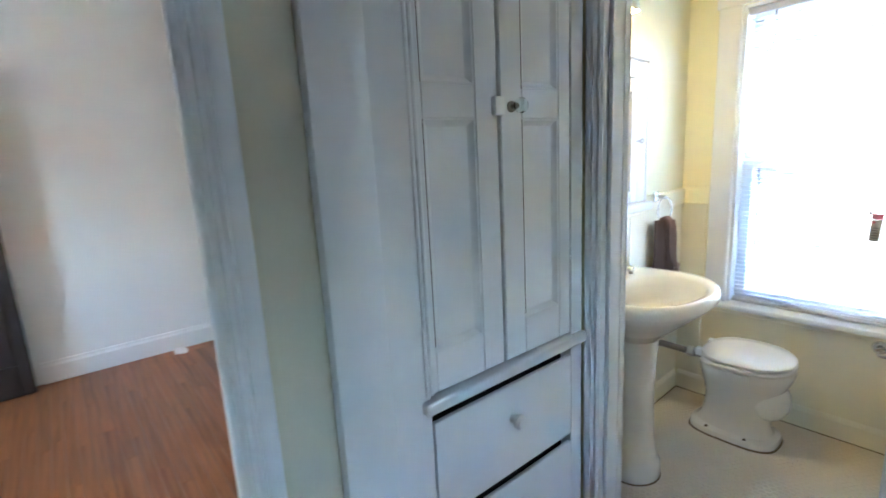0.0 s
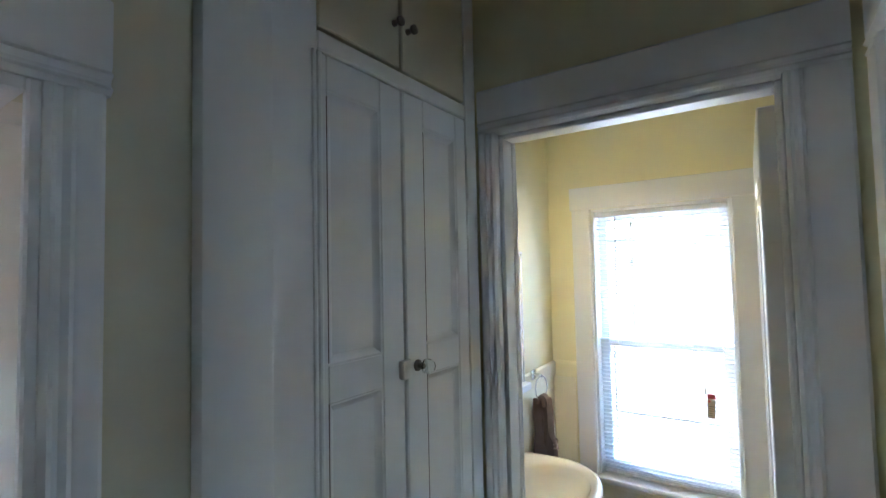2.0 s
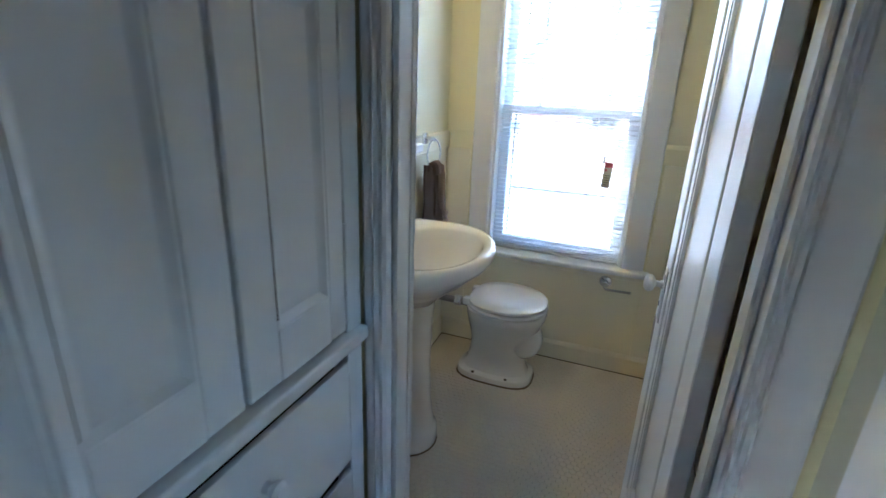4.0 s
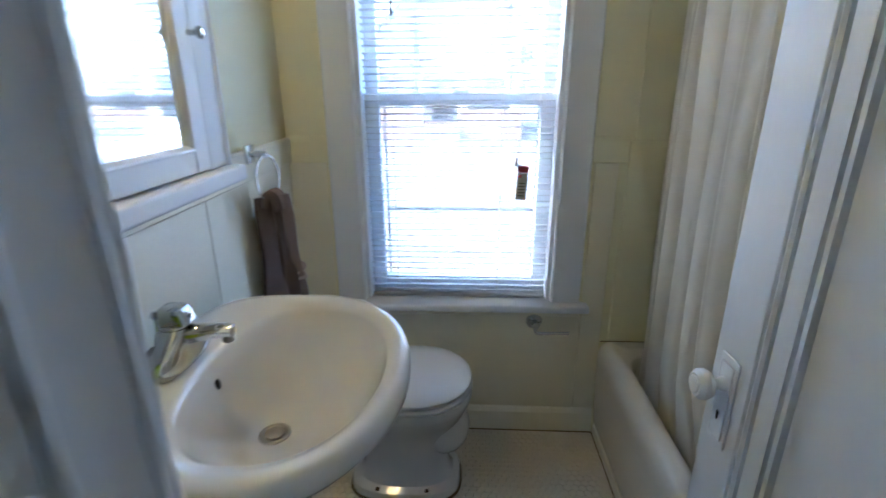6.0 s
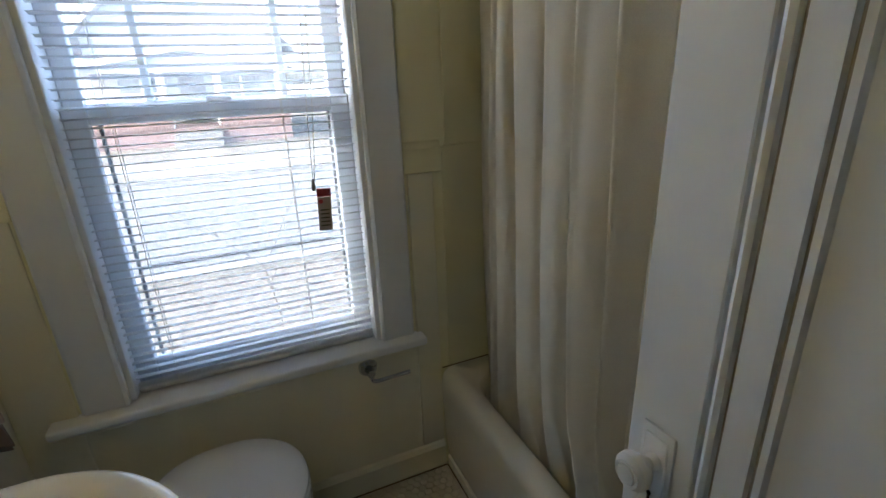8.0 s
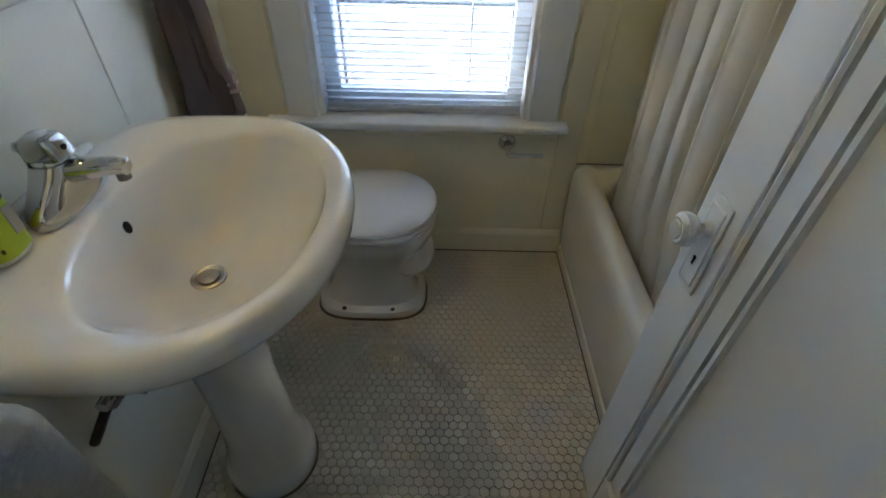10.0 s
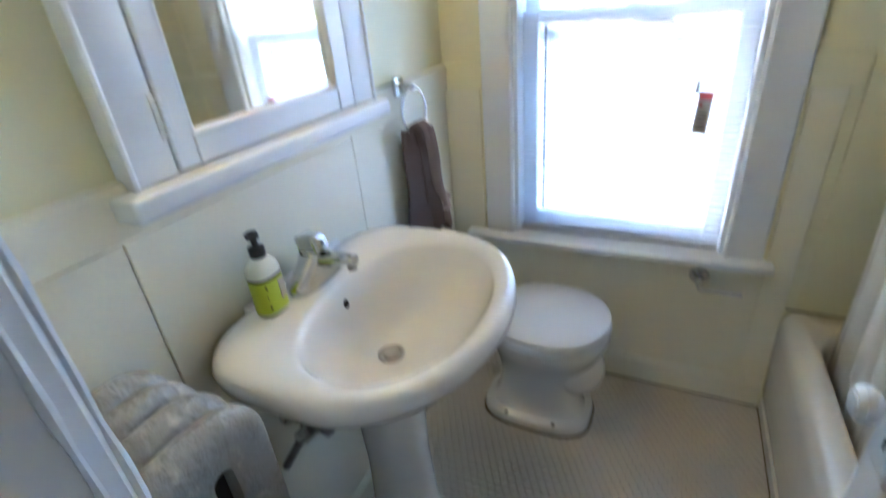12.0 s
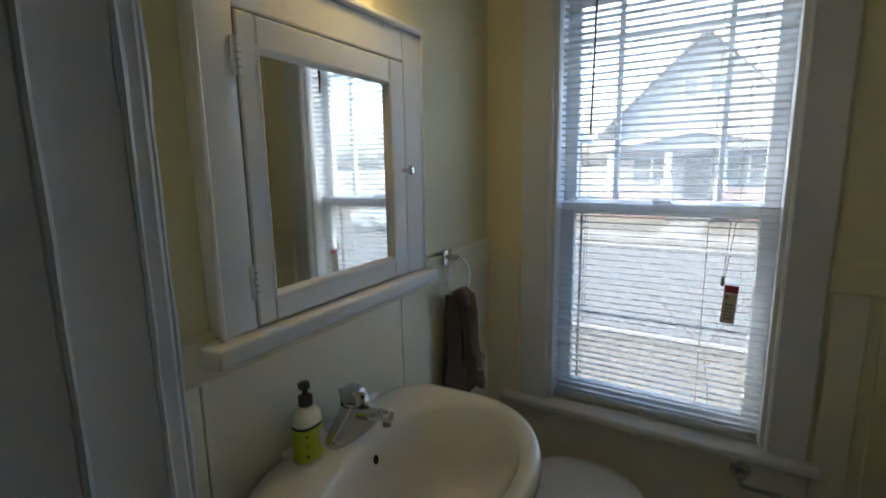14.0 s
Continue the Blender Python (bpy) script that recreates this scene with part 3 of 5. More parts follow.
part("lift_cord", tube(bend([(0.852, 0.013, 2.0), (0.846, 0.010, 1.7), (0.826, 0.008, 1.3), (0.806, 0.006, 1.09)]), 0.0011, 6), CORD, blind)
part("tassel", lathe([(0.002, 0.03), (0.005, 0.02), (0.006, 0.0), (0.003, -0.004)], (0.802, 0.006, 1.075), seg=10), DARKCHROME, blind)
part("tilt_wand", tube([(0.392, 0.010, 1.995), (0.391, 0.008, 1.8), (0.388, 0.006, 1.545)], [0.0032, 0.0034, 0.0038], 6), BLACK, blind, "dark tilt wand", smooth=20)
tag = part("warning_tag", box(0.805, 0.842, 0.004, 0.0052, 0.957, 1.052, tilt=Matrix.Translation((0.82, 0, 1.0)) @ pose(0, 0, 0, 0, 3, 0) @ Matrix.Translation((-0.82, 0, -1.0))), TAGWHITE, blind, "grey card tag with a red band")
TT = Matrix.Translation((0.82, 0, 1.0)) @ pose(0, 0, 0, 0, 3, 0) @ Matrix.Translation((-0.82, 0, -1.0))
part("red_band", box(0.8045, 0.8425, 0.0028, 0.0056, 1.053, 1.076, tilt=TT), TAGRED, tag, "dark red band")
part("symbol", lathe([(0.006, 0.0), (0.006, 0.0009)], (0.816, 0.003, 1.04), "y", 12), TAGRED, tag)
for k in range(5):
    part("text_bar", box(0.811, 0.836, 0.0031, 0.0038, 0.970 + 0.011 * k, 0.9735 + 0.011 * k, tilt=TT), INK, tag)

# ---- wainscot, rails, baseboards ----
rail = [(0, 0), (0, 0.014), (0.004, 0.018), (0.076, 0.018), (0.083, 0.012), (0.083, 0)]
structure("trim_rail_sink", moulding(rail, (0, -1.49, 1.088), (0, -0.002, 1.088), (1, 0, 0), (0, 0, 1)), CREAM, "cream painted wainscot rail on the sink wall", "trim", LEFT)
soft_rail = [(0, 0), (0, 0.013), (0.003, 0.015), (0.07, 0.009), (0.083, 0.004), (0.09, 0)]
structure("trim_rail_window_a", moulding(soft_rail, (0.02, 0, 1.088), (0.155, 0, 1.088), (0, -1, 0), (0, 0, 1)), YELLOW, "yellow painted wainscot rail beside the window", "trim")
structure("trim_rail_window_b", moulding(soft_rail, (1.055, 0, 1.088), (1.172, 0, 1.088), (0, -1, 0), (0, 0, 1)), YELLOW, "yellow painted wainscot rail beside the window", "trim")
for y0, y1 in ((-1.485, -1.215), (-1.213, -0.61), (-0.608, -0.012)):
    structure("wainscot_panel", box(0.0, 0.008, y0, y1, 0.11, 1.088, 0.002), CREAM, "cream painted wainscot board on the sink wall", "wainscot", LEFT)
structure("wainscot_panel", box(0.012, 0.146, -0.008, 0.0, 0.11, 1.088, 0.002), WASHEDYELLOW, "yellow painted wainscot board beside the window", "wainscot")
structure("wainscot_panel", box(0.147, 1.064, -0.008, 0.0, 0.11, 0.514, 0.002), WASHEDYELLOW, "yellow painted wainscot board below the window", "wainscot")
structure("wainscot_panel", box(1.0655, 1.145, -0.008, 0.0, 0.11, 1.088, 0.002), WASHEDYELLOW, "yellow painted wainscot board beside the window", "wainscot")
base = [(0, 0), (0, 0.018), (0.085, 0.018), (0.10, 0.012), (0.108, 0.006), (0.108, 0)]
structure("baseboard_sink", moulding(base, (0, -1.48, 0.003), (0, -0.02, 0.003), (1, 0, 0), (0, 0, 1)), CREAM, "cream painted baseboard on the sink wall", "baseboard", LEFT)
structure("baseboard_window", moulding(base, (0.03, 0, 0.003), (1.145, 0, 0.003), (0, -1, 0), (0, 0, 1)), CREAM, "cream painted baseboard under the window", "baseboard")
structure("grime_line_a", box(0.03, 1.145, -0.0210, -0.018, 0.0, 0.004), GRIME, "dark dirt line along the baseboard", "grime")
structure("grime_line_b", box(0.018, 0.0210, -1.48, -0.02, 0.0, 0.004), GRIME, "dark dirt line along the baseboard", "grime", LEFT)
# tub surround boards on the walls above the tub
structure("surround_panel", box(1.176, 1.866, -0.006, 0.0, 0.412, 1.16, 0.002), YELLOW, "glossy yellow surround board above the tub", "wall panel")
structure("surround_panel", box(1.188, 1.866, -0.006, 0.0, 1.163, 2.1, 0.002), YELLOW, "glossy yellow surround board above the tub", "wall panel")
structure("surround_panel", box(1.864, 1.87, -1.48, -0.008, 0.412, 2.1, 0.002), YELLOW, "glossy yellow surround board above the tub", "wall panel")
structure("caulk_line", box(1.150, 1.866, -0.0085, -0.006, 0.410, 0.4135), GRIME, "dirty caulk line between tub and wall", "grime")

# ---- bathtub and curtain ----
tub = thing("bathtub", (1.51, -0.73, 0), "cream enamelled built-in bathtub with a rounded rim", "bathtub")
YB, YF = -0.008, -1.470
loops = []
for x0, x1, y0, y1, r, z in ((1.158, 1.862, YF, YB, 0.004, 0.045), (1.153, 1.862, YF, YB, 0.004, 0.08), (1.146, 1.862, YF, YB, 0.004, 0.22), (1.143, 1.862, YF, YB, 0.004, 0.33), (1.144, 1.862, YF, YB, 0.004, 0.365),
                             (1.150, 1.862, YF, YB, 0.004, 0.388), (1.160, 1.862, YF, YB, 0.004, 0.401), (1.174, 1.862, YF, YB, 0.004, 0.409), (1.188, 1.862, YF, YB, 0.004, 0.411),
                             (1.203, 1.812, YF + 0.09, YB - 0.085, 0.10, 0.410), (1.212, 1.803, YF + 0.10, YB - 0.094, 0.10, 0.403), (1.220, 1.796, YF + 0.108, YB - 0.102, 0.10, 0.385),
                             (1.235, 1.78, YF + 0.15, YB - 0.13, 0.11, 0.22), (1.262, 1.75, YF + 0.21, YB - 0.17, 0.12, 0.11), (1.31, 1.70, YF + 0.29, YB - 0.23, 0.12, 0.085)):
    loops.append(roundrect(x0, x1, y0, y1, r, z))
part("tub_body", rings(loops), ENAMEL, tub, smooth=50)
part("plinth", box(1.150, 1.17, YF, YB - 0.012, 0.004, 0.047, 0.004), ENAMEL, tub, "stained enamel plinth")
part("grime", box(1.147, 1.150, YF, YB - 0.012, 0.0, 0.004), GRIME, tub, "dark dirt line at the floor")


def curtain_x(y):
    return 1.278 - 0.17 * min(1.0, max(0.0, (-0.10 - y) / 0.60)) ** 0.8 * 0.55


def curtain_sheet(y0, y1, z0, z1, folds, seed):
    rnd = random.Random(seed)
    nu, nv = folds * 14, 26
    ph = [rnd.uniform(-0.5, 0.5) for _ in range(folds + 2)]
    amp = [rnd.uniform(0.5, 1.35) for _ in range(folds + 2)]
    bm = bmesh.new()
    grid = []
    for j in range(nv + 1):
        v = j / nv
        z = z1 + (z0 - z1) * v
        row = []
        for i in range(nu + 1):
            u = i / nu
            k = u * folds
            kk = int(min(k, folds - 1))
            f = k - kk
            a = amp[kk] * (1 - f) + amp[kk + 1] * f
            wob = 0.30 * math.sin(1.6 * v + u * 9) + 0.06 * math.sin(6 * v + u * 17)
            q = k + wob * v + 0.16 * math.sin(5.3 * k)
            w2 = 1.0 - 1.9 * abs(math.cos(math.pi * q)) ** 0.8 + 0.16 * math.sin(2.7 * math.pi * q + 2 * v)
            y = y0 + (y1 - y0) * (u + 0.010 * math.sin(3 * v + u * 13)) + 0.010 * math.cos(2 * math.pi * (k + wob))
            x = curtain_x(y) + 0.033 * a * w2 * (0.8 + 0.3 * v) + 0.030 * v * v + 0.005 * math.sin(8 * v + 16 * u) + 0.003 * math.sin(23 * u + 3 * v)
            if z < 0.80:
                x = max(x, 1.236 + (0.41 - z) * (0.06 if z < 0.41 else 0.22))
            row.append(bm.verts.new((x, y, z + 0.006 * math.sin(3 * k))))
        grid.append(row)
    for j in range(nv):
        for i in range(nu):
            bm.faces.new((grid[j][i], grid[j][i + 1], grid[j + 1][i + 1], grid[j + 1][i]))
    bmesh.ops.solidify(bm, geom=bm.faces[:], thickness=0.0012)
    return bm


curtain = thing("shower_curtain", (1.28, -0.75, 0.28), "ivory cloth shower curtain hanging inside the tub", "curtain")
part("curtain_cloth", curtain_sheet(-0.10, -1.40, 0.27, 1.985, 13, 4), CURTAIN, curtain, smooth=80)
for k in range(14):
    yy = -0.13 - k * 0.097
    part("curtain_ring", tube([(curtain_x(yy) + 0.022 * math.cos(a), yy, 2.0 + 0.022 * math.sin(a)) for a in [2 * math.pi * q / 14 for q in range(15)]], 0.0015, 6), CHROME, curtain)
rod = thing("curtain_rod", (1.28, -0.75, 2.0), "chrome curtain rod between the end walls", "curtain rod")
part("rod", tube([(curtain_x(-0.01), -0.004, 2.01)] + [(curtain_x(-0.1 - 0.1 * k), -0.1 - 0.1 * k, 2.01) for k in range(14)] + [(curtain_x(-1.45), -1.499, 2.01)], 0.0125, 12), CHROME, rod)

# ---- toilet ----
toilet = thing("toilet", (0.43, -0.27, 0), "old white porcelain toilet with closed seat on a bolted foot", "toilet")
TY = -0.27
loops = [oval(cx, TY, a, b, z, nb, nf) for cx, a, b, z, nb, nf in (
    (0.430, 0.190, 0.128, 0.003, 3.2, 3.2), (0.430, 0.192, 0.130, 0.020, 3.2, 3.2), (0.430, 0.188, 0.127, 0.032, 3.0, 3.0), (0.430, 0.165, 0.106, 0.044, 2.6, 2.6),
    (0.432, 0.150, 0.092, 0.075, 2.4, 2.4), (0.435, 0.142, 0.088, 0.13, 2.3, 2.3), (0.440, 0.146, 0.094, 0.19, 2.2, 2.2), (0.446, 0.160, 0.112, 0.24, 2.2, 2.1),
    (0.455, 0.178, 0.140, 0.29, 2.3, 2.1), (0.462, 0.190, 0.164, 0.335, 2.4, 2.1), (0.466, 0.194, 0.174, 0.365, 2.5, 2.1), (0.466, 0.192, 0.173, 0.378, 2.5, 2.1), (0.466, 0.184, 0.166, 0.384, 2.5, 2.1))]
bowl = part("bowl", rings(loops), PORCELAIN, toilet)
part("trap_bulge", rings([[(0.548 + 0.094 * math.sin(t) * math.cos(2 * math.pi * i / 24) + 0.012, TY + 0.086 * math.sin(t) * math.sin(2 * math.pi * i / 24), 0.225 - 0.108 * math.cos(t)) for i in range(24)] for t in [0.05 + 3.04 * k / 12 for k in range(13)]]), PORCELAIN, bowl, smooth=60)
part("seat_ring", rings([oval(0.470, TY, 0.183, 0.176, 0.386, 2.6, 2.1), oval(0.470, TY, 0.190, 0.183, 0.391, 2.6, 2.1), oval(0.470, TY, 0.190, 0.183, 0.400, 2.6, 2.1), oval(0.470, TY, 0.184, 0.177, 0.405, 2.6, 2.1)]), SEAT, toilet, "white plastic seat")
part("lid", rings([oval(0.470, TY, 0.182, 0.176, 0.409, 2.6, 2.1), oval(0.470, TY, 0.188, 0.182, 0.413, 2.6, 2.1), oval(0.470, TY, 0.187, 0.181, 0.422, 2.6, 2.1), oval(0.470, TY, 0.178, 0.172, 0.429, 2.6, 2.1), oval(0.470, TY, 0.12, 0.115, 0.433, 2.4, 2.1), oval(0.470, TY, 0.03, 0.03, 0.434, 2.2, 2.1)]), SEAT, toilet, "closed white plastic lid")
for yy in (-0.345, -0.195):
    part("hinge", box(0.262, 0.300, yy - 0.02, yy + 0.02, 0.384, 0.420, 0.006, seg=2), SEAT, toilet)
for bx in (0.343, 0.509):
    part("floor_bolt", lathe([(0.013, 0.026), (0.012, 0.036), (0.006, 0.040), (0.0, 0.0405)], (bx, -0.376, 0), seg=12), RUST, toilet, "rusty bolt in the foot")
part("flush_pipe", tube(bend([(0.03, TY, 0.357), (0.12, TY, 0.357), (0.285, TY, 0.353)]), 0.017, 14), DARKCHROME, toilet, "tarnished flush pipe")
part("pipe_nut", lathe([(0.022, 0.19), (0.028, 0.195), (0.028, 0.225), (0.022, 0.23)], (0, TY, 0.356), "x", 8), CHROME, toilet, smooth=20)
part("wall_flange", lathe([(0.032, 0.028), (0.03, 0.034), (0.02, 0.040)], (0, TY, 0.357), "x", 20), CHROME, toilet)
part("floor_seal", rings([oval(0.43, TY, 0.197, 0.135, 0.0, 3.2, 3.2), oval(0.43, TY, 0.193, 0.131, 0.006, 3.2, 3.2)]), GRIME, toilet, "brown caulk ring on the tiles")

# ---- pedestal sink (square to the sink wall) ----
SY = -0.911
sink = thing("pedestal_sink", (0.2, SY, 0), "white porcelain pedestal sink with an oval bowl", "sink", turn=LEFT)
loops = []
for cx, a, b, z, nb, nf in ((0.205, 0.088, 0.098, 0.640, 2.2, 2.0), (0.215, 0.120, 0.140, 0.685, 2.4, 2.0), (0.225, 0.175, 0.205, 0.735, 2.6, 2.05), (0.232, 0.210, 0.255, 0.775, 2.8, 2.05), (0.243, 0.235, 0.290, 0.806, 3.4, 2.1),
                            (0.2485, 0.2445, 0.302, 0.826, 3.9, 2.1), (0.2485, 0.2445, 0.304, 0.846, 4.0, 2.1), (0.2485, 0.2395, 0.299, 0.859, 4.0, 2.1), (0.2495, 0.2315, 0.291, 0.864, 4.0, 2.1), (0.256, 0.217, 0.277, 0.8645, 3.6, 2.1),
                            (0.283, 0.169, 0.244, 0.858, 2.4, 2.1), (0.286, 0.161, 0.236, 0.846, 2.3, 2.1), (0.284, 0.151, 0.223, 0.815, 2.2, 2.1), (0.274, 0.130, 0.192, 0.765, 2.1, 2.1), (0.262, 0.100, 0.142, 0.722, 2, 2), (0.245, 0.062, 0.082, 0.703, 2, 2), (0.228, 0.027, 0.027, 0.696, 2, 2), (0.228, 0.022, 0.022, 0.693, 2, 2)):
    loops.append(oval(cx, SY - (0.010 if b > 0.2 else 0.0), a, b, z, nb, nf, 72))
part("basin", rings(loops), PORCELAIN, sink, smooth=60, turn=LEFT)
part("backsplash_lip", box(0.008, 0.028, SY - 0.15, SY + 0.16, 0.84, 0.874, 0.007, seg=3), PORCELAIN, sink, turn=LEFT)
part("pedestal", rings([oval(0.195, SY + 0.012, a, b, z, 2.2, 2.0, 40) for a, b, z in ((0.108, 0.112, 0.002), (0.112, 0.116, 0.012), (0.1105, 0.1145, 0.066), (0.104, 0.108, 0.076), (0.096, 0.099, 0.090), (0.082, 0.085, 0.20), (0.075, 0.078, 0.38), (0.080, 0.083, 0.55), (0.090, 0.096, 0.64), (0.094, 0.10, 0.66))]), PORCELAIN, sink, turn=LEFT)
part("floor_seal", rings([oval(0.195, SY + 0.012, 0.114, 0.118, 0.0, 2.2, 2.0, 40), oval(0.195, SY + 0.012, 0.110, 0.114, 0.005, 2.2, 2.0, 40)]), GRIME, sink, "brown dirt ring at the foot", turn=LEFT)
drain = part("drain", lathe([(0.030, 0.694), (0.030, 0.6985), (0.026, 0.700), (0.021, 0.698), (0.020, 0.696)], (0.228, SY, 0), seg=28), NICKEL, sink, "chrome drain ring", turn=LEFT)
part("stopper", lathe([(0.018, 0.696), (0.018, 0.701), (0.012, 0.704), (0.0, 0.7045)], (0.228, SY, 0), seg=24), NICKEL, drain, turn=LEFT)
OV = pose(0.1335, SY, 0.808, 0, 76, 0)
ovf = lathe([(0.0105, 0.0), (0.0105, 0.0018)], seg=18)
ovf.transform(OV @ Matrix.Diagonal((1, 0.8, 1, 1)))
part("overflow_hole", ovf, DARK, sink, "dark overflow hole", turn=LEFT)

faucet = thing("faucet", (0.075, SY, 0.864), "chrome single-lever centreset faucet on the sink deck", "faucet", turn=LEFT)
part("base_plate", rings([[(0.078 + p[1] * 1.0, SY + p[0], z) for p in oval(0, 0, a, b, 0, 2.4, 2.4, 40)] for a, b, z in ((0.081, 0.029, 0.863), (0.084, 0.031, 0.868), (0.083, 0.030, 0.880), (0.079, 0.0285, 0.887), (0.066, 0.0275, 0.897), (0.050, 0.027, 0.909), (0.036, 0.0265, 0.920), (0.027, 0.0255, 0.930))]), CHROME, faucet, turn=LEFT)
part("body", lathe([(0.025, 0.88), (0.0245, 0.90), (0.0232, 0.920), (0.0228, 0.932), (0.020, 0.936)], (0.078, SY, 0), seg=28), CHROME, faucet, turn=LEFT)
part("spout", rings([[(x, SY + w * math.cos(t), z + h * math.sin(t)) for t in [2 * math.pi * k / 20 for k in range(20)]] for x, z, w, h in ((0.075, 0.908, 0.023, 0.022), (0.11, 0.915, 0.020, 0.017), (0.15, 0.921, 0.017, 0.014), (0.166, 0.922, 0.0155, 0.013), (0.179, 0.920, 0.0135, 0.012), (0.181, 0.9195, 0.009, 0.008))]), CHROME, faucet, turn=LEFT)
part("aerator", lathe([(0.0095, 0.900), (0.0095, 0.912)], (0.169, SY, 0), seg=16), DARKCHROME, faucet, turn=LEFT)
handle = part("handle", rings([roundrect(0.078 - a, 0.078 + b, SY - w, SY + w, r, z) for a, b, w, r, z in ((0.019, 0.022, 0.0185, 0.010, 0.934), (0.021, 0.031, 0.0205, 0.009, 0.938), (0.021, 0.027, 0.0200, 0.009, 0.958), (0.019, 0.022, 0.0185, 0.009, 0.966), (0.014, 0.015, 0.0140, 0.008, 0.969))]), CHROME, faucet, turn=LEFT)
part("index_dot", lathe([(0.004, 0.0), (0.004, 0.002)], (0.1065, SY, 0.951), "x", 12), DARK, handle, "dark index dot", turn=LEFT)
part("lift_rod", tube([(0.043, SY, 0.88), (0.043, SY, 0.945)], 0.0025, 8), CHROME, faucet, turn=LEFT)
part("lift_rod_knob", lathe([(0.004, 0.942), (0.007, 0.948), (0.004, 0.956)], (0.043, SY, 0), seg=12), CHROME, faucet, turn=LEFT)

# supply stops and trap behind the pedestal
plumbing = thing("sink_plumbing", (0.05, -0.99, 0.55), "tarnished supply valves and pipes on the wall under the sink", "pipes", turn=LEFT)
for yy, zz in ((-1.03, 0.572), (-0.955, 0.566)):
    part("wall_flange", lathe([(0.030, 0.008), (0.029, 0.014), (0.014, 0.022)], (0, yy, zz), "x", 20), CHROME, plumbing, turn=LEFT)
    part("stub", tube([(0.01, yy, zz), (0.075, yy, zz)], 0.009, 12), CHROME, plumbing, turn=LEFT)
    part("valve_body", box(0.055, 0.098, yy - 0.019, yy + 0.019, zz - 0.021, zz + 0.021, 0.005, seg=2), DARKCHROME, plumbing, turn=LEFT)
    part("valve_handle", lathe([(0.006, 0.095), (0.008, 0.112), (0.026, 0.114), (0.027, 0.126), (0.014, 0.130)], (0, yy, zz), "x", 8), DARKCHROME, plumbing, smooth=15, turn=LEFT)
    part("riser", tube(bend([(0.078, yy, zz + 0.015), (0.08, yy, zz + 0.08), (0.078, yy * 0.6 + SY * 0.4, 0.76)]), 0.0055, 8), DARKCHROME, plumbing, turn=LEFT)
part("cross_pipe", tube([(0.078, -1.085, 0.571), (0.078, -0.94, 0.565), (0.095, -0.905, 0.572)], 0.011, 12), CHROME, plumbing, turn=LEFT)
for yy in (-1.045, -0.978, -0.912):
    part("pipe_nut", lathe([(0.013, yy - 0.014), (0.019, yy - 0.011), (0.019, yy + 0.011), (0.013, yy + 0.014)], (0.080, 0, 0.568), "y", 8), DARKCHROME, plumbing, smooth=20, turn=LEFT)
part("trap_pipe", tube(bend([(0.02, -0.905, 0.585), (0.07, -0.915, 0.583), (0.12, -0.910, 0.580), (0.17, SY + 0.01, 0.60)], 5), 0.0165, 14), CHROME, plumbing, "chrome trap pipe into the pedestal", turn=LEFT)
part("trap_nut", lathe([(0.018, 0.085), (0.024, 0.088), (0.024, 0.108), (0.018, 0.111)], (0, -0.913, 0.582), "x", 8), CHROME, plumbing, smooth=20, turn=LEFT)
part("drop_pipe", tube([(0.078, -1.030, 0.555), (0.045, -1.055, 0.515), (0.014, -1.085, 0.455)], 0.009, 10), DARKCHROME, plumbing, "tarnished pipe running down to the wall", turn=LEFT)
part("drop_nut", tube([(0.066, -1.038, 0.541), (0.052, -1.049, 0.524)], 0.0145, 8), CHROME, plumbing, smooth=20, turn=LEFT)

# soap bottle
BX, BY, BZ = 0.064, -1.036, 0.8645
soap = thing("soap_bottle", (BX, BY, BZ), "pump soap bottle with lime-green label and black pump on the sink", "soap bottle", turn=LEFT)


def bottle_loop(s, z):
    return oval(BX, BY, 0.025 * s, 0.031 * s, BZ + z * 0.87, 2.6, 2.6, 40)


part("bottle", rings([bottle_loop(s, z) for s, z in ((0.92, 0.0), (0.99, 0.004), (1, 0.012), (1, 0.098), (0.97, 0.107), (0.86, 0.118), (0.62, 0.127), (0.40, 0.131), (0.38, 0.136))]), BOTTLE, soap, turn=LEFT)
label = part("label", rings([bottle_loop(1.012, 0.008), bottle_loop(1.012, 0.088)], cap0=False, cap1=False), LIME, soap, "lime-green paper label", turn=LEFT)
part("label_band", rings([bottle_loop(1.016, 0.086), bottle_loop(1.016, 0.093)], cap0=False, cap1=False), BLACK, label, turn=LEFT)
for k, (w, z) in enumerate(((0.020, 0.060), (0.016, 0.050), (0.018, 0.040), (0.012, 0.030), (0.020, 0.018))):
    part("text_bar", box(BX + 0.0185, BX + 0.0205, BY - 0.030, BY - 0.030 + w, BZ + z, BZ + z + 0.006, tilt=Matrix.Translation((BX, BY, 0)) @ pose(0, 0, 0, 0, 0, -62) @ Matrix.Translation((-BX, -BY + 0.02, 0)) @ Matrix.Translation((0.0095, 0, 0))), INK, label, turn=LEFT)
part("patch", box(BX + 0.0255, BX + 0.0272, BY + 0.004, BY + 0.018, BZ + 0.03, BZ + 0.068), TAGWHITE, label, "pale label patch", turn=LEFT)
pump = part("pump_collar", lathe([(0.014, 0.134), (0.0145, 0.137), (0.0145, 0.152), (0.011, 0.155), (0.0055, 0.156), (0.0055, 0.172)], (BX, BY, BZ - 0.0175), seg=20), BLACK, soap, "black pump", turn=LEFT)
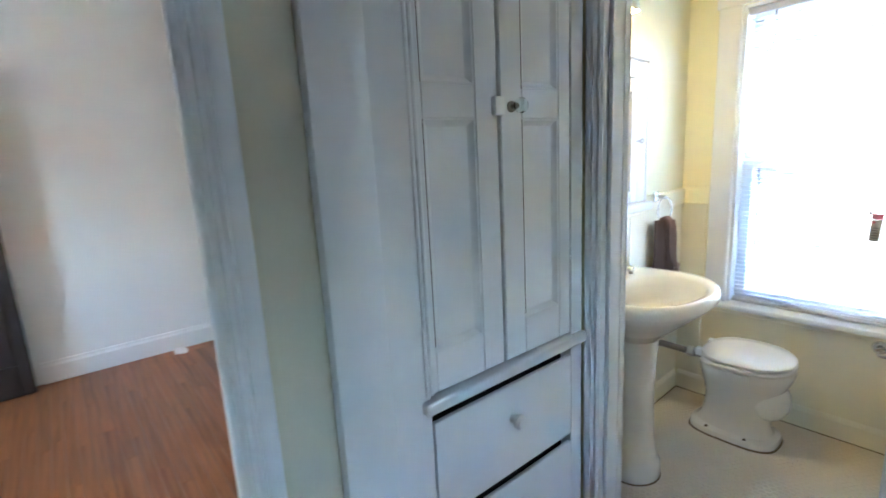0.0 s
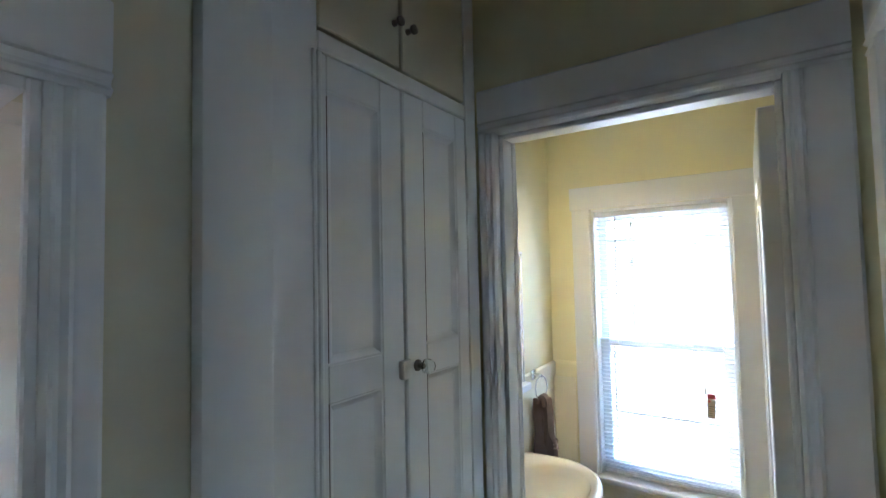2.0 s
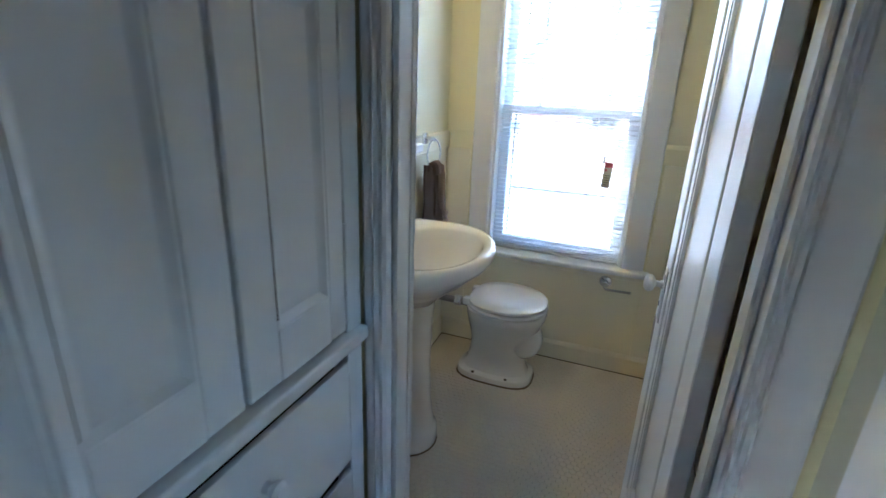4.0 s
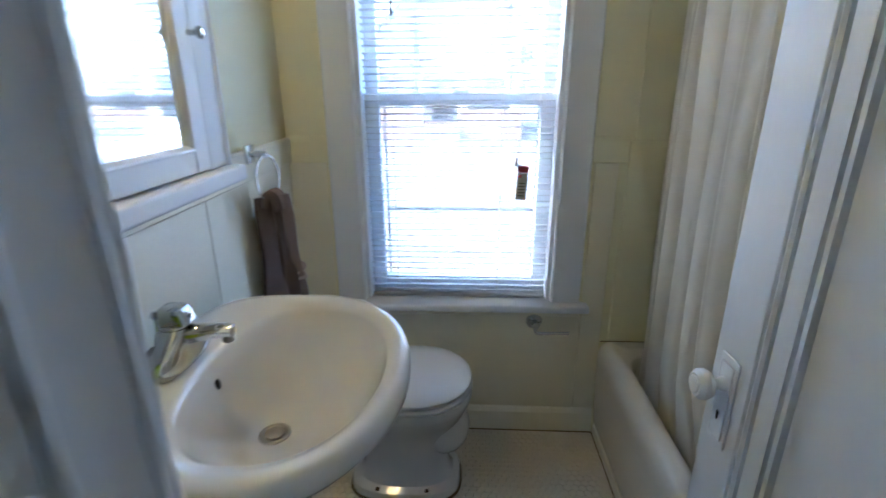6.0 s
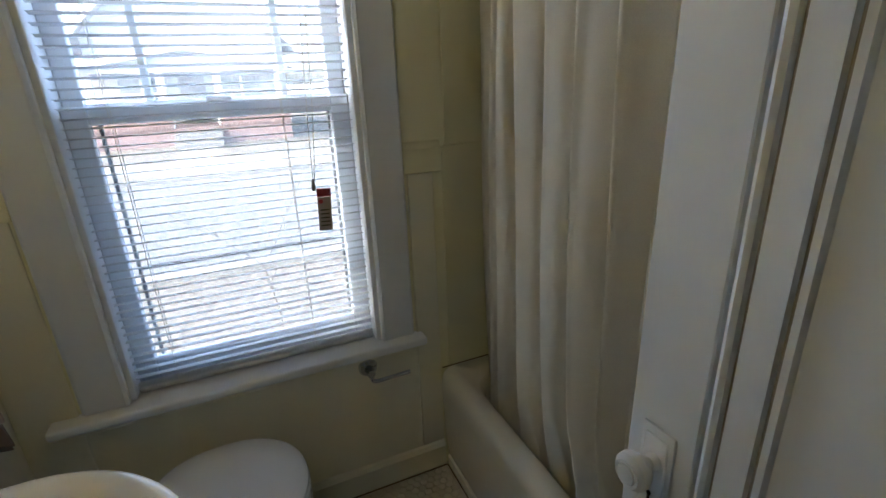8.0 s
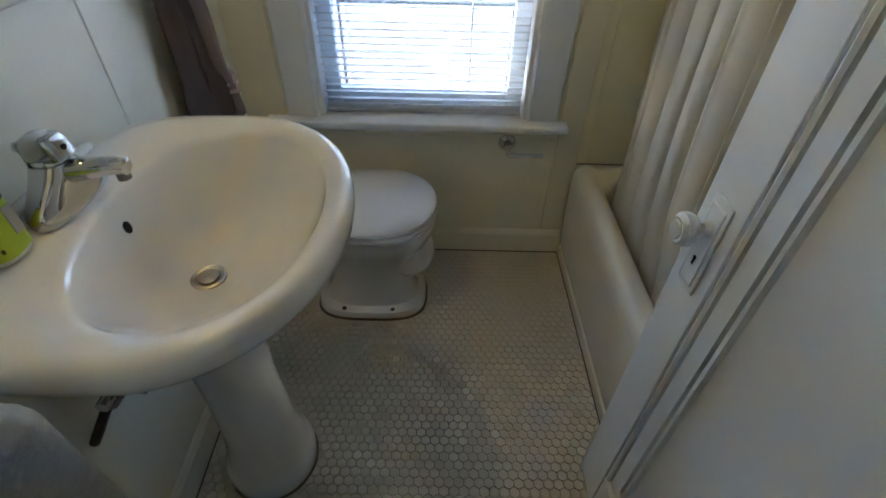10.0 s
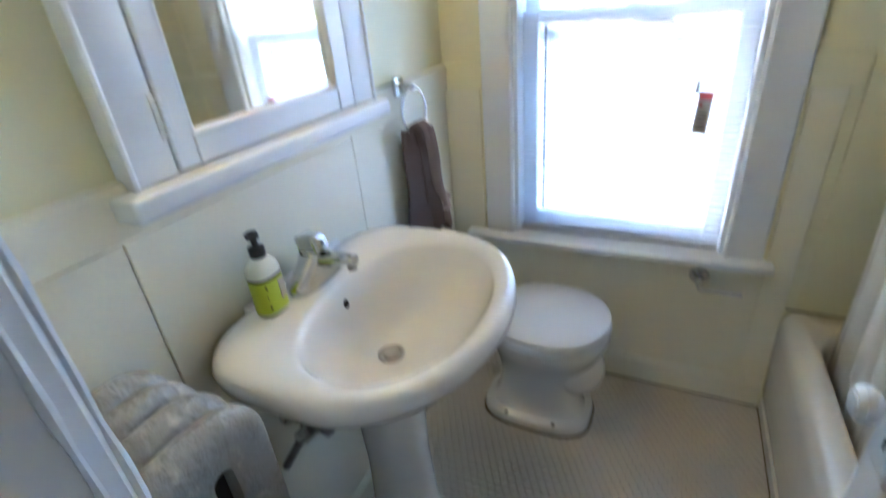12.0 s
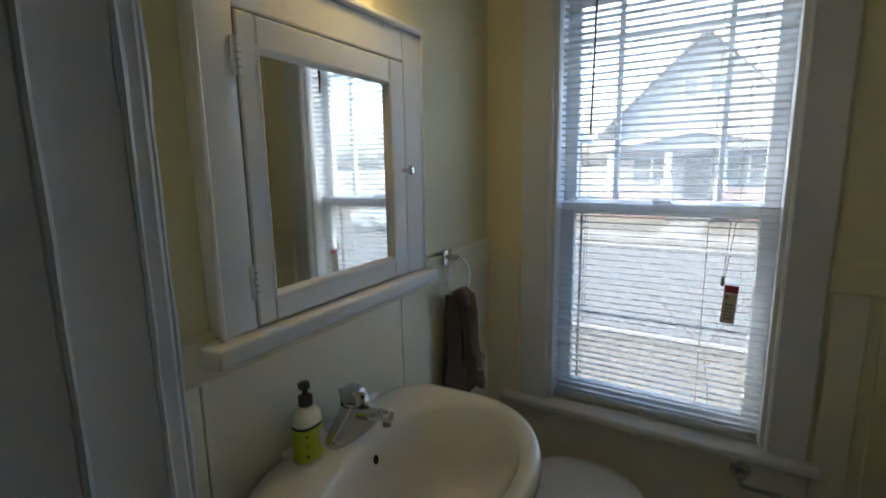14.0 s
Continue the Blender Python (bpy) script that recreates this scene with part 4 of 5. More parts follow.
part("pump_head", rings([[(BX + 0.010 * u + q * 0.55, BY + v - q * 0.75, BZ - 0.0175 + z) for u, v in ((-h, -h * 0.01), (0, -h * 0.01), (h, 0), (h, 0.002), (0, 0.004), (-h, 0.002))] for q, z, h in ((-0.012, 0.176, 0.8), (0.0, 0.180, 1.0), (0.022, 0.176, 0.5))]), BLACK, pump, turn=LEFT)
part("pump_cap", lathe([(0.010, 0.168), (0.011, 0.174), (0.009, 0.182), (0.0, 0.184)], (BX, BY, BZ - 0.0175), seg=16), BLACK, pump, turn=LEFT)

# ---- medicine cabinet on the sink wall ----
cab = thing("medicine_cabinet", (0.0, -0.845, 1.12), "white painted built-in medicine cabinet with mirror door", "cabinet", turn=LEFT)
CY0, CY1, CZ0, CZ1 = -1.184, -0.522, 1.157, 1.785
DY0, DY1, DZ0, DZ1 = -1.106, -0.6135, 1.1605, 1.7045
MY0, MY1, MZ0, MZ1 = -1.066, -0.672, 1.208, 1.652
FX = 0.036
part("side_casing", box(0.0, FX, CY0, DY0 - 0.0036, CZ0, CZ1, 0.004, seg=2), WHITE, cab, turn=LEFT)
part("side_casing", box(0.0, FX, DY1 + 0.0036, CY1, CZ0, CZ1, 0.004, seg=2), WHITE, cab, turn=LEFT)
part("head_casing", box(0.0, FX - 0.001, DY0 - 0.0033, DY1 + 0.0033, DZ1 + 0.005, CZ1, 0.003), WHITE, cab, turn=LEFT)
part("cap_moulding", moulding([(0, 0.0), (0, FX + 0.002), (0.005, FX + 0.007), (0.012, FX + 0.007), (0.017, FX + 0.002), (0.017, 0)], (0, CY0 - 0.004, CZ1 + 0.001), (0, CY1 + 0.004, CZ1 + 0.001), (1, 0, 0), (0, 0, 1)), WHITE, cab, turn=LEFT)
part("side_bead", tube([(FX, CY0 + 0.002, CZ0), (FX, CY0 + 0.002, CZ1)], 0.006, 8), WHITE, cab, turn=LEFT)
part("side_bead", tube([(FX, CY1 - 0.002, CZ0), (FX, CY1 - 0.002, CZ1)], 0.006, 8), WHITE, cab, turn=LEFT)
part("ledge", box(0.0, 0.068, -1.214, -0.500, 1.118, 1.156, 0.008, seg=3), WHITE, cab, "white painted ledge with worn edges", turn=LEFT)
part("dark_joint", box(0.006, 0.014, DY0 - 0.006, DY1 + 0.006, DZ0 - 0.001, DZ1 + 0.006), DARK, cab, "dark joint round the mirror door", turn=LEFT)
cdoor = part("cabinet_door", box(0.018, FX + 0.002, DY0, MY0 - 0.0005, DZ0, DZ1, 0.003), WHITE, cab, "white mirror-door frame", turn=LEFT)
part("stile", box(0.018, FX + 0.002, MY1 + 0.0005, DY1, DZ0, DZ1, 0.003), WHITE, cdoor, turn=LEFT)
part("rail", box(0.018, FX + 0.0015, MY0, MY1, DZ0, MZ0, 0.003), WHITE, cdoor, turn=LEFT)
part("rail", box(0.018, FX + 0.0015, MY0, MY1, MZ1, DZ1, 0.003), WHITE, cdoor, turn=LEFT)
bevel_loops = [[(FX + 0.003 - d, MY0 + i, MZ0 + i), (FX + 0.003 - d, MY1 - i, MZ0 + i), (FX + 0.003 - d, MY1 - i, MZ1 - i), (FX + 0.003 - d, MY0 + i, MZ1 - i)] for i, d in ((-0.004, 0.0), (0.0, -0.001), (0.004, 0.001), (0.009, 0.009), (0.010, 0.014))]
part("mirror_bead", rings(bevel_loops, True, False, False), WHITE, cdoor, smooth=20, turn=LEFT)
part("mirror", box(0.019, 0.0265, MY0 + 0.001, MY1 - 0.001, MZ0 + 0.001, MZ1 - 0.001), MIRROR, cdoor, "old silvered mirror glass", smooth=None, turn=LEFT)
for hz in (1.245, 1.63):
    part("hinge", lathe([(0.003, -0.034), (0.0045, -0.032), (0.0045, 0.032), (0.003, 0.034)], (FX + 0.003, DY0 - 0.001, hz), seg=10), WHITE, cdoor, "painted butt hinge", turn=LEFT)
    for side in (-0.0135, 0.0025):
        part("hinge_leaf", box(FX, FX + 0.0032, DY0 + side, DY0 + side + 0.011, hz - 0.031, hz + 0.031, 0.001), WHITE, cdoor, turn=LEFT)
    for kz in (-0.018, -0.006, 0.006, 0.018):
        part("hinge_knuckle", lathe([(0.0050, kz - 0.0004), (0.0050, kz + 0.0004)], (FX + 0.003, DY0 - 0.001, hz), seg=10), GRIME, cdoor, turn=LEFT)
part("lost_silver", tube([(0.0272, -0.905, MZ1 - 0.012), (0.0272, -0.904, MZ1 - 0.03), (0.0272, -0.906, MZ1 - 0.055)], [0.0022, 0.0016, 0.0006], 6), BLACK, cdoor, "black spot of lost silvering", turn=LEFT)
part("cabinet_knob", lathe([(0.006, 0.0), (0.005, 0.010), (0.005, 0.016), (0.012, 0.022), (0.0125, 0.028), (0.008, 0.033), (0, 0.034)], (FX + 0.001, DY1 - 0.012, 1.436), "x", 16), CHROME, cdoor, "small chrome knob", turn=LEFT)

# wall lamp above the cabinet
sconce = thing("wall_lamp", (0.0, -0.83, 2.02), "lit wall lamp with two warm bulbs above the cabinet", "lamp", turn=LEFT)
part("wall_plate", lathe([(0.055, 0.0), (0.055, 0.008), (0.04, 0.018), (0.02, 0.022)], (0, -0.83, 2.03), "x", 24), CHROME, sconce, turn=LEFT)
part("arm", tube(bend([(0.015, -0.83, 2.03), (0.06, -0.83, 2.045), (0.09, -0.83, 2.02)]), 0.007, 10), CHROME, sconce, turn=LEFT)
part("cross_bar", tube([(0.09, -0.862, 2.02), (0.09, -0.798, 2.02)], 0.006, 10), CHROME, sconce, turn=LEFT)
for by in (-0.862, -0.798):
    shade = part("shade", lathe([(0.012, 2.022), (0.018, 2.005), (0.026, 1.975), (0.031, 1.94), (0.029, 1.94), (0.024, 1.975), (0.016, 2.0)], (0.09, by, 0), seg=28), BOTTLE, sconce, "white glass shade", turn=LEFT)
    part("bulb", lathe([(0.006, 2.0), (0.009, 1.985), (0.017, 1.965), (0.018, 1.955), (0.013, 1.942), (0.0, 1.937)], (0.09, by, 0), seg=18), LAMPGLASS, shade, "glowing warm bulb", turn=LEFT)
    bulb_data = bpy.data.lights.new("lamp_light", "POINT")
    bulb_data.energy, bulb_data.color, bulb_data.shadow_soft_size = 0.034, (1.0, 0.66, 0.24), 0.018
    new("lamp_light", bulb_data).matrix_world = LEFT @ Matrix.Translation((0.09, by, 1.918))

# ---- towel ring and towel ----
ring = thing("towel_ring", (0.02, -0.40, 1.163), "chrome towel ring on a square wall mount", "towel ring", turn=LEFT)
RY = -0.372
part("mount_plate", box(0.018, 0.030, RY - 0.024, RY + 0.024, 1.137, 1.187, 0.004, seg=2), CHROME, ring, turn=LEFT)
part("post", tube([(0.028, RY, 1.163), (0.070, RY, 1.160)], 0.0095, 12), CHROME, ring, turn=LEFT)
part("ring", tube([(0.066 + 0.012 * math.sin(t), RY + 0.050 * math.sin(t), 1.097 + 0.062 * math.cos(t)) for t in [2 * math.pi * k / 32 for k in range(33)]], 0.0034, 10), CHROME, ring, turn=LEFT)


def hanging(y_top, w_top, y_bot, w_bot, x0, z_top, z_bot, thick, waves, seed, slant=0.0):
    rnd = random.Random(seed)
    nv, nu = 22, 36
    ph = rnd.uniform(0, 6)
    loops = []
    for j in range(nv + 1):
        v = j / nv
        e = v ** 0.9
        cy, w = y_top + (y_bot - y_top) * e, w_top + (w_bot - w_top) * e
        th = thick * (0.8 + 0.5 * e)
        loop = []
        for i in range(nu):
            t = 2 * math.pi * i / nu
            c, s = math.cos(t), math.sin(t)
            yy = cy + w / 2 * math.copysign(abs(c) ** 0.8, c)
            fold = 0.010 * math.sin(waves * c * 2.2 + ph + 1.4 * v) + 0.004 * math.sin(9 * v + 3 * c)
            z = z_top + (z_bot - z_top) * v + slant * c * v
            loop.append((x0 + fold + th / 2 * math.copysign(abs(s) ** 0.7, s), yy, z))
        loops.append(loop)
    return rings(loops)


towel = thing("hand_towel", (0.065, -0.33, 0.68), "taupe hand towel with darker shaded layers hanging from the ring", "towel", turn=LEFT)
part("back_layer", hanging(RY - 0.006, 0.050, -0.338, 0.195, 0.050, 1.045, 0.665, 0.022, 1.5, 1, -0.01), TOWELSHADE, towel, "back layer in the darker, shaded cloth", turn=LEFT)
part("middle_fold", hanging(RY + 0.004, 0.03, -0.305, 0.075, 0.078, 1.045, 0.720, 0.018, 1.2, 2, 0.03), TOWELSHADE, towel, "fold in the darker, shaded cloth", turn=LEFT)
front = part("front_layer", hanging(RY + 0.016, 0.036, -0.272, 0.070, 0.092, 1.050, 0.700, 0.020, 1.6, 3, -0.03), TOWEL, towel, turn=LEFT)
part("band", hanging(-0.2865, 0.071, -0.2805, 0.073, 0.0935, 0.815, 0.770, 0.024, 1.6, 3, -0.003), TOWEL3, front, "pale woven band", turn=LEFT)
part("hang_loop", tube(bend([(0.085, -0.268, 0.785), (0.083, -0.235, 0.770), (0.082, -0.215, 0.778), (0.083, -0.232, 0.788), (0.085, -0.262, 0.800)], 5), 0.004, 8), TOWEL3, towel, "pale cloth loop", turn=LEFT)
for dy, rr, mat in ((-0.021, 0.0125, TOWELSHADE), (0.004, 0.0135, TOWEL), (0.027, 0.012, TOWEL)):
    part("roll_over_ring", tube(bend([(0.056, RY + dy, 1.020), (0.060, RY + dy, 1.042), (0.073, RY + dy, 1.054), (0.086, RY + dy, 1.042), (0.090, RY + dy + 0.003, 1.010)], 5), rr, 10), mat, towel, turn=LEFT)

# ---- paper holder ----
holder = thing("paper_holder", (0.90, 0, 0.49), "chrome toilet paper holder with an empty bar on the wall", "paper holder")
part("mount", lathe([(0.030, -0.008), (0.030, -0.014), (0.026, -0.020), (0.014, -0.024), (0.011, -0.05), (0.013, -0.056), (0.010, -0.060)], (0.893, 0, 0.494), "y", 24), CHROME, holder)
part("bar", tube(bend([(0.893, -0.052, 0.494), (0.893, -0.060, 0.478), (0.905, -0.062, 0.470), (0.95, -0.062, 0.470), (1.015, -0.062, 0.472)], 5), 0.0065, 10), CHROME, holder)

# ---- radiator ----
radiator = thing("radiator", (0.21, -1.37, 0), "old cast-iron column radiator in flaking silver paint", "radiator")


def stadium(y0, y1, z0, z1, r_top, r_bot, x, seg=8):
    out = []
    for cy, cz, r, a0 in ((y1 - r_top, z1 - r_top, r_top, 0), (y0 + r_top, z1 - r_top, r_top, 90), (y0 + r_bot, z0 + r_bot, r_bot, 180), (y1 - r_bot, z0 + r_bot, r_bot, 270)):
        for k in range(seg + 1):
            a = radians(a0 + 90 * k / seg)
            out.append((x, cy + r * math.cos(a), cz + r * math.sin(a)))
    return out


def section(x):
    """One hollow section: two columns joined at head and foot round a slot."""
    Y0, Y1, Z0, Z1, SLY = -1.468, -1.262, 0.08, 0.945, -1.345
    lo = []
    for grow, px in ((0.0, 0.0015), (-0.0015, 0.008), (-0.006, 0.015), (-0.013, 0.021), (-0.024, 0.0255), (-0.034, 0.0275), (-0.042, 0.0245), (-0.048, 0.024)):
        lo.append(stadium(Y0 - grow, Y1 + grow, Z0 - grow, Z1 + grow, 0.070 + grow, 0.05 + grow, x + px))
    for grow, px in ((0.016, 0.024), (0.010, 0.023), (0.003, 0.020), (0.0, 0.010)):
        lo.append(stadium(SLY - 0.012 - grow, SLY + 0.012 + grow, 0.20 - grow, 0.875 + grow, 0.0115 + grow, 0.0115 + grow, x + px))
    back = [[(2 * x - p[0], p[1], p[2]) for p in loop] for loop in lo]
    return shell(lo, back)


def shell(lo, back):
    bm = rings(lo, cap0=False, cap1=False)
    rings(back, cap0=False, cap1=False, bm=bm)
    rings([lo[0], back[0]], cap0=False, cap1=False, bm=bm)
    rings([lo[-1], back[-1]], cap0=False, cap1=False, bm=bm)
    bmesh.ops.remove_doubles(bm, verts=bm.verts, dist=1e-5)
    return bm


for k in range(4):
    part("section", section(0.303 - 0.060 * k), SILVER, radiator, smooth=50)
for k in (0, 3):
    for yy in (-1.435, -1.30):
        part("foot", lathe([(0.020, 0.0), (0.022, 0.01), (0.015, 0.03), (0.018, 0.09)], (0.303 - 0.060 * k, yy, 0), seg=12), SILVER, radiator)
for zz in (0.16, 0.85):
    part("hub", tube([(0.10, -1.40, zz), (0.31, -1.40, zz)], 0.028, 16), SILVER, radiator)
# near-black strip added to paint the shade within the slot
part("slot_shade", box(0.301, 0.305, -1.356, -1.334, 0.20, 0.87), DARK, radiator, "near-black strip painting the shade in the end section's slot")

# ---- hall: linen closet ----
closet = thing("linen_closet", (0.46, -1.95, 0), "white painted built-in linen closet with panelled doors and drawers", "closet")
FXC = 0.476
part("casing", box(0.46, 0.490, -2.372, -2.262, 0, 2.75, 0.006, seg=2), WHITE, closet)
part("stile", box(0.44, FXC, -2.2615, -2.166, 0.0, 2.745, 0.002), WHITE, closet)
part("stile", box(0.44, FXC, -1.690, -1.641, 0.0, 2.745, 0.002), WHITE, closet)
part("bead", tube([(FXC + 0.001, -2.1645, 0.945), (FXC + 0.001, -2.1645, 2.09)], 0.0048, 8), WHITE, closet)
part("bead", tube([(FXC + 0.001, -2.176, 0.945), (FXC + 0.001, -2.176, 2.09)], 0.004, 8), WHITE, closet)
part("rail", box(0.44, FXC - 0.0005, -2.1655, -1.6905, 2.095, 2.130, 0.003), WHITE, closet)
part("rail", box(0.44, FXC - 0.0005, -2.1655, -1.6905, 2.60, 2.745, 0.003), WHITE, closet)
part("ledge", box(0.44, FXC + 0.018, -2.190, -1.642, 0.908, 0.937, 0.007, seg=3), WHITE, closet, "rounded white ledge above the drawers")
# near-black panel added to paint the shade seen through door and drawer gaps
part("inside", box(0.40, 0.435, -2.26, -1.66, 0.1, 2.66), DARK, closet, "near-black panel painting the closet's shaded inside")


def sunk_panel(y0, y1, z0, z1, x):
    lo = []
    for i, d in ((0.0, 0.0), (0.004, 0.001), (0.010, 0.007), (0.016, 0.010)):
        lo.append([(x - d, y0 + i, z0 + i), (x - d, y1 - i, z0 + i), (x - d, y1 - i, z1 - i), (x - d, y0 + i, z1 - i)])
    return rings(lo, True, False, True)


def leaf(y0, y1, z0, z1, rails, edge_l, edge_r):
    """Framed door leaf with sunk panels between the heights in rails."""
    d = part("closet_door", box(0.452, FXC - 0.001, y0, y0 + edge_l, z0, z1, 0.003), WHITE, closet, "white panelled closet door")
    part("stile", box(0.452, FXC - 0.001, y1 - edge_r, y1, z0, z1, 0.003), WHITE, d)
    prev = z0
    for b, t in rails:
        part("rail", box(0.452, FXC - 0.0012, y0 + edge_l, y1 - edge_r, prev, b, 0.001), WHITE, d)
        part("panel", sunk_panel(y0 + edge_l, y1 - edge_r, b, t, FXC - 0.0015), WHITE, d, smooth=20)
        prev = t
    part("rail", box(0.452, FXC - 0.0012, y0 + edge_l, y1 - edge_r, prev, z1, 0.001), WHITE, d)
    return d


left_leaf = leaf(-2.163, -1.945, 0.943, 2.091, ((1.03, 1.492), (1.555, 2.030)), 0.018, 0.066)
right_leaf = leaf(-1.937, -1.693, 0.943, 2.091, ((1.03, 1.492), (1.555, 2.030)), 0.069, 0.047)
for y0, y1 in ((-2.163, -1.945), (-1.937, -1.693)):
    upper = part("upper_door", box(0.452, FXC - 0.001, y0, y1, 2.137, 2.595, 0.003), GREYEDYELLOW, closet, "plain cream upper cupboard door")
    part("knob", lathe([(0.007, 0.0), (0.005, 0.010), (0.010, 0.016), (0.010, 0.022), (0, 0.025)], (FXC - 0.001, -1.941 + (0.022 if y1 > -1.8 else -0.022), 2.225), "x", 12), DARKCHROME, upper)
part("latch_plate", box(FXC - 0.001, FXC + 0.014, -1.966, -1.938, 1.497, 1.535, 0.004, seg=2), WHITE, left_leaf, "painted latch plate")
part("knob", lathe([(0.010, 0.0), (0.007, 0.008), (0.007, 0.018), (0.015, 0.022), (0.016, 0.034), (0.011, 0.040), (0.0, 0.041)], (FXC - 0.001, -1.905, 1.516), "x", 8), CLEAR, right_leaf, "faceted glass knob", smooth=15)
part("knob_base", lathe([(0.012, 0.0), (0.012, 0.004), (0.006, 0.006), (0.005, 0.020)], (FXC - 0.001, -1.905, 1.516), "x", 14), DARKCHROME, right_leaf)
for yy, side in ((-1.6905, right_leaf),):
    for hz in (1.12, 1.92):
        part("hinge", lathe([(0.0045, hz - 0.03), (0.0045, hz + 0.03)], (FXC, yy, 0), seg=8), WHITE, side)
for z0, z1 in ((0.648, 0.880), (0.385, 0.624), (0.12, 0.362)):
    dr = part("drawer", box(0.466, FXC + 0.003, -2.163, -1.694, z0, z1, 0.004, seg=2), WHITE, closet, "white drawer front")
    part("drawer_knob", lathe([(0.010, 0.0), (0.008, 0.010), (0.016, 0.018), (0.018, 0.026), (0.012, 0.033), (0, 0.034)], (FXC + 0.003, -1.93, (z0 + z1) / 2 + 0.03), "x", 18), WHITE, dr, "white painted drawer knob")
part("plinth", box(0.44, FXC - 0.001, -2.163, -1.694, 0.0, 0.11, 0.002), WHITE, closet)

# hall door frames
frame_bed = thing("bedroom_door_frame", (0.40, -2.95, 0), "white painted casing round the bedroom doorway", "door frame", "structure")
part("jamb", box(0.452, 0.468, -2.544, -2.528, 0, 1.94, 0.003), WHITE, frame_bed)
part("jamb", box(0.332, 0.468, -3.364, -3.348, 0, 1.94, 0.003), WHITE, frame_bed)
part("head_jamb", box(0.332, 0.468, -3.348, -2.544, 1.905, 1.93, 0.003), WHITE, frame_bed)
part("casing", moulding(casing_of(0.058), (0.46, -2.532, 0), (0.46, -2.532, 1.92), (1, 0, 0), (0, 1, 0)), WHITE, frame_bed)
part("casing", moulding(casing_of(0.10), (0.46, -3.362, 0), (0.46, -3.362, 1.92), (1, 0, 0), (0, -1, 0)), WHITE, frame_bed)
part("head_casing", moulding(casing_of(0.115), (0.46, -3.47, 1.921), (0.46, -2.470, 1.921), (1, 0, 0), (0, 0, 1)), WHITE, frame_bed)
frame_room = thing("room_door_frame", (1.30, -2.4, 0), "glossy white painted casing round the hall doorway", "door frame", "structure")
part("jamb", box(1.244, 1.376, -1.846, -1.828, 0, 2.035, 0.003), WHITE, frame_room)
part("jamb", box(1.244, 1.376, -2.952, -2.934, 0, 2.035, 0.003), WHITE, frame_room)
part("head_jamb", box(1.244, 1.376, -2.934, -1.846, 2.015, 2.035, 0.003), WHITE, frame_room)
part("casing", moulding(casing_of(0.115), (1.25, -1.83, 0), (1.25, -1.83, 2.03), (-1, 0, 0), (0, 1, 0)), WHITE, frame_room)
part("casing", moulding(casing_of(0.115), (1.25, -2.95, 0), (1.25, -2.95, 2.03), (-1, 0, 0), (0, -1, 0)), WHITE, frame_room)
part("head_casing", moulding(casing_of(0.115), (1.25, -3.066, 2.031), (1.25, -1.714, 2.031), (-1, 0, 0), (0, 0, 1)), WHITE, frame_room)

# ---- bedroom ----
bb = [(0, 0), (0, 0.018), (0.12, 0.018), (0.135, 0.012), (0.15, 0.010), (0.156, 0.0)]
structure("baseboard_bedroom", moulding(bb, (-3.0, -2.93, 0), (-3.0, -0.72, 0), (1, 0, 0), (0, 0, 1)), ROOMWHITE, "tall white baseboard in the bedroom", "baseboard")
lo = []
for rr, z in ((0.05, 0.0), (0.055, 0.012), (0.035, 0.028), (0.01, 0.034)):
    lo.append([(-2.90 + rr * (1 + 0.25 * math.sin(3 * a + z * 90)) * math.cos(a), -2.09 + 1.1 * rr * (1 + 0.2 * math.cos(2 * a)) * math.sin(a), z) for a in [2 * math.pi * k / 18 for k in range(18)]])
single("paint_flake", rings(lo), ROOMWHITE, "crumpled white scrap on the bedroom floor", "scrap", at=(-2.90, -2.09, 0))
bdoor = thing("bedroom_door", (-2.86, -3.35, 0), "dark stained wooden door standing open in the bedroom", "door")
part("stile", box(-2.88, -2.84, -3.04, -2.965, 0.01, 2.03, 0.004), DARKWOOD, bdoor)
part("stile", box(-2.88, -2.84, -3.80, -3.70, 0.01, 2.03, 0.004), DARKWOOD, bdoor)
for z0, z1 in ((0.01, 0.22), (0.95, 1.08), (1.92, 2.03)):
    part("rail", box(-2.879, -2.841, -3.70, -3.04, z0, z1, 0.003), DARKWOOD, bdoor)
for z0, z1 in ((0.22, 0.95), (1.08, 1.92)):
    part("panel", box(-2.868, -2.852, -3.70, -3.04, z0, z1), DARKWOOD, bdoor)

# ---- outside ----
G = -0.95
structure("ground", box(-400, 400, 0.3, 800, G - 0.5, G), LAWN, "dry winter lawn around the houses", "ground")
structure("ground_back", box(-400, 400, -400, 0.3, G - 0.6, G - 0.02), LAWN, "dry winter lawn behind the house", "ground")
structure("road", box(-120, 120, 5.2, 12.6, G - 0.2, G + 0.004), ROAD, "grey asphalt street in pale daylight", "road")
structure("kerb_near", box(-120, 120, 5.05, 5.2, G - 0.2, G + 0.10, 0.02), PAVING, "concrete kerb along the street", "kerb")
structure("kerb_far", box(-120, 120, 12.6, 12.75, G - 0.2, G + 0.10, 0.02), PAVING, "concrete kerb along the street", "kerb")
structure("pavement", box(-120, 120, 14.6, 15.8, G - 0.1, G + 0.006), PAVING, "concrete pavement across the street", "pavement")
structure("front_walk", box(-1.3, 0.0, 15.8, 21.0, G - 0.1, G + 0.008), PAVING, "concrete walk to the porch steps", "pavement")


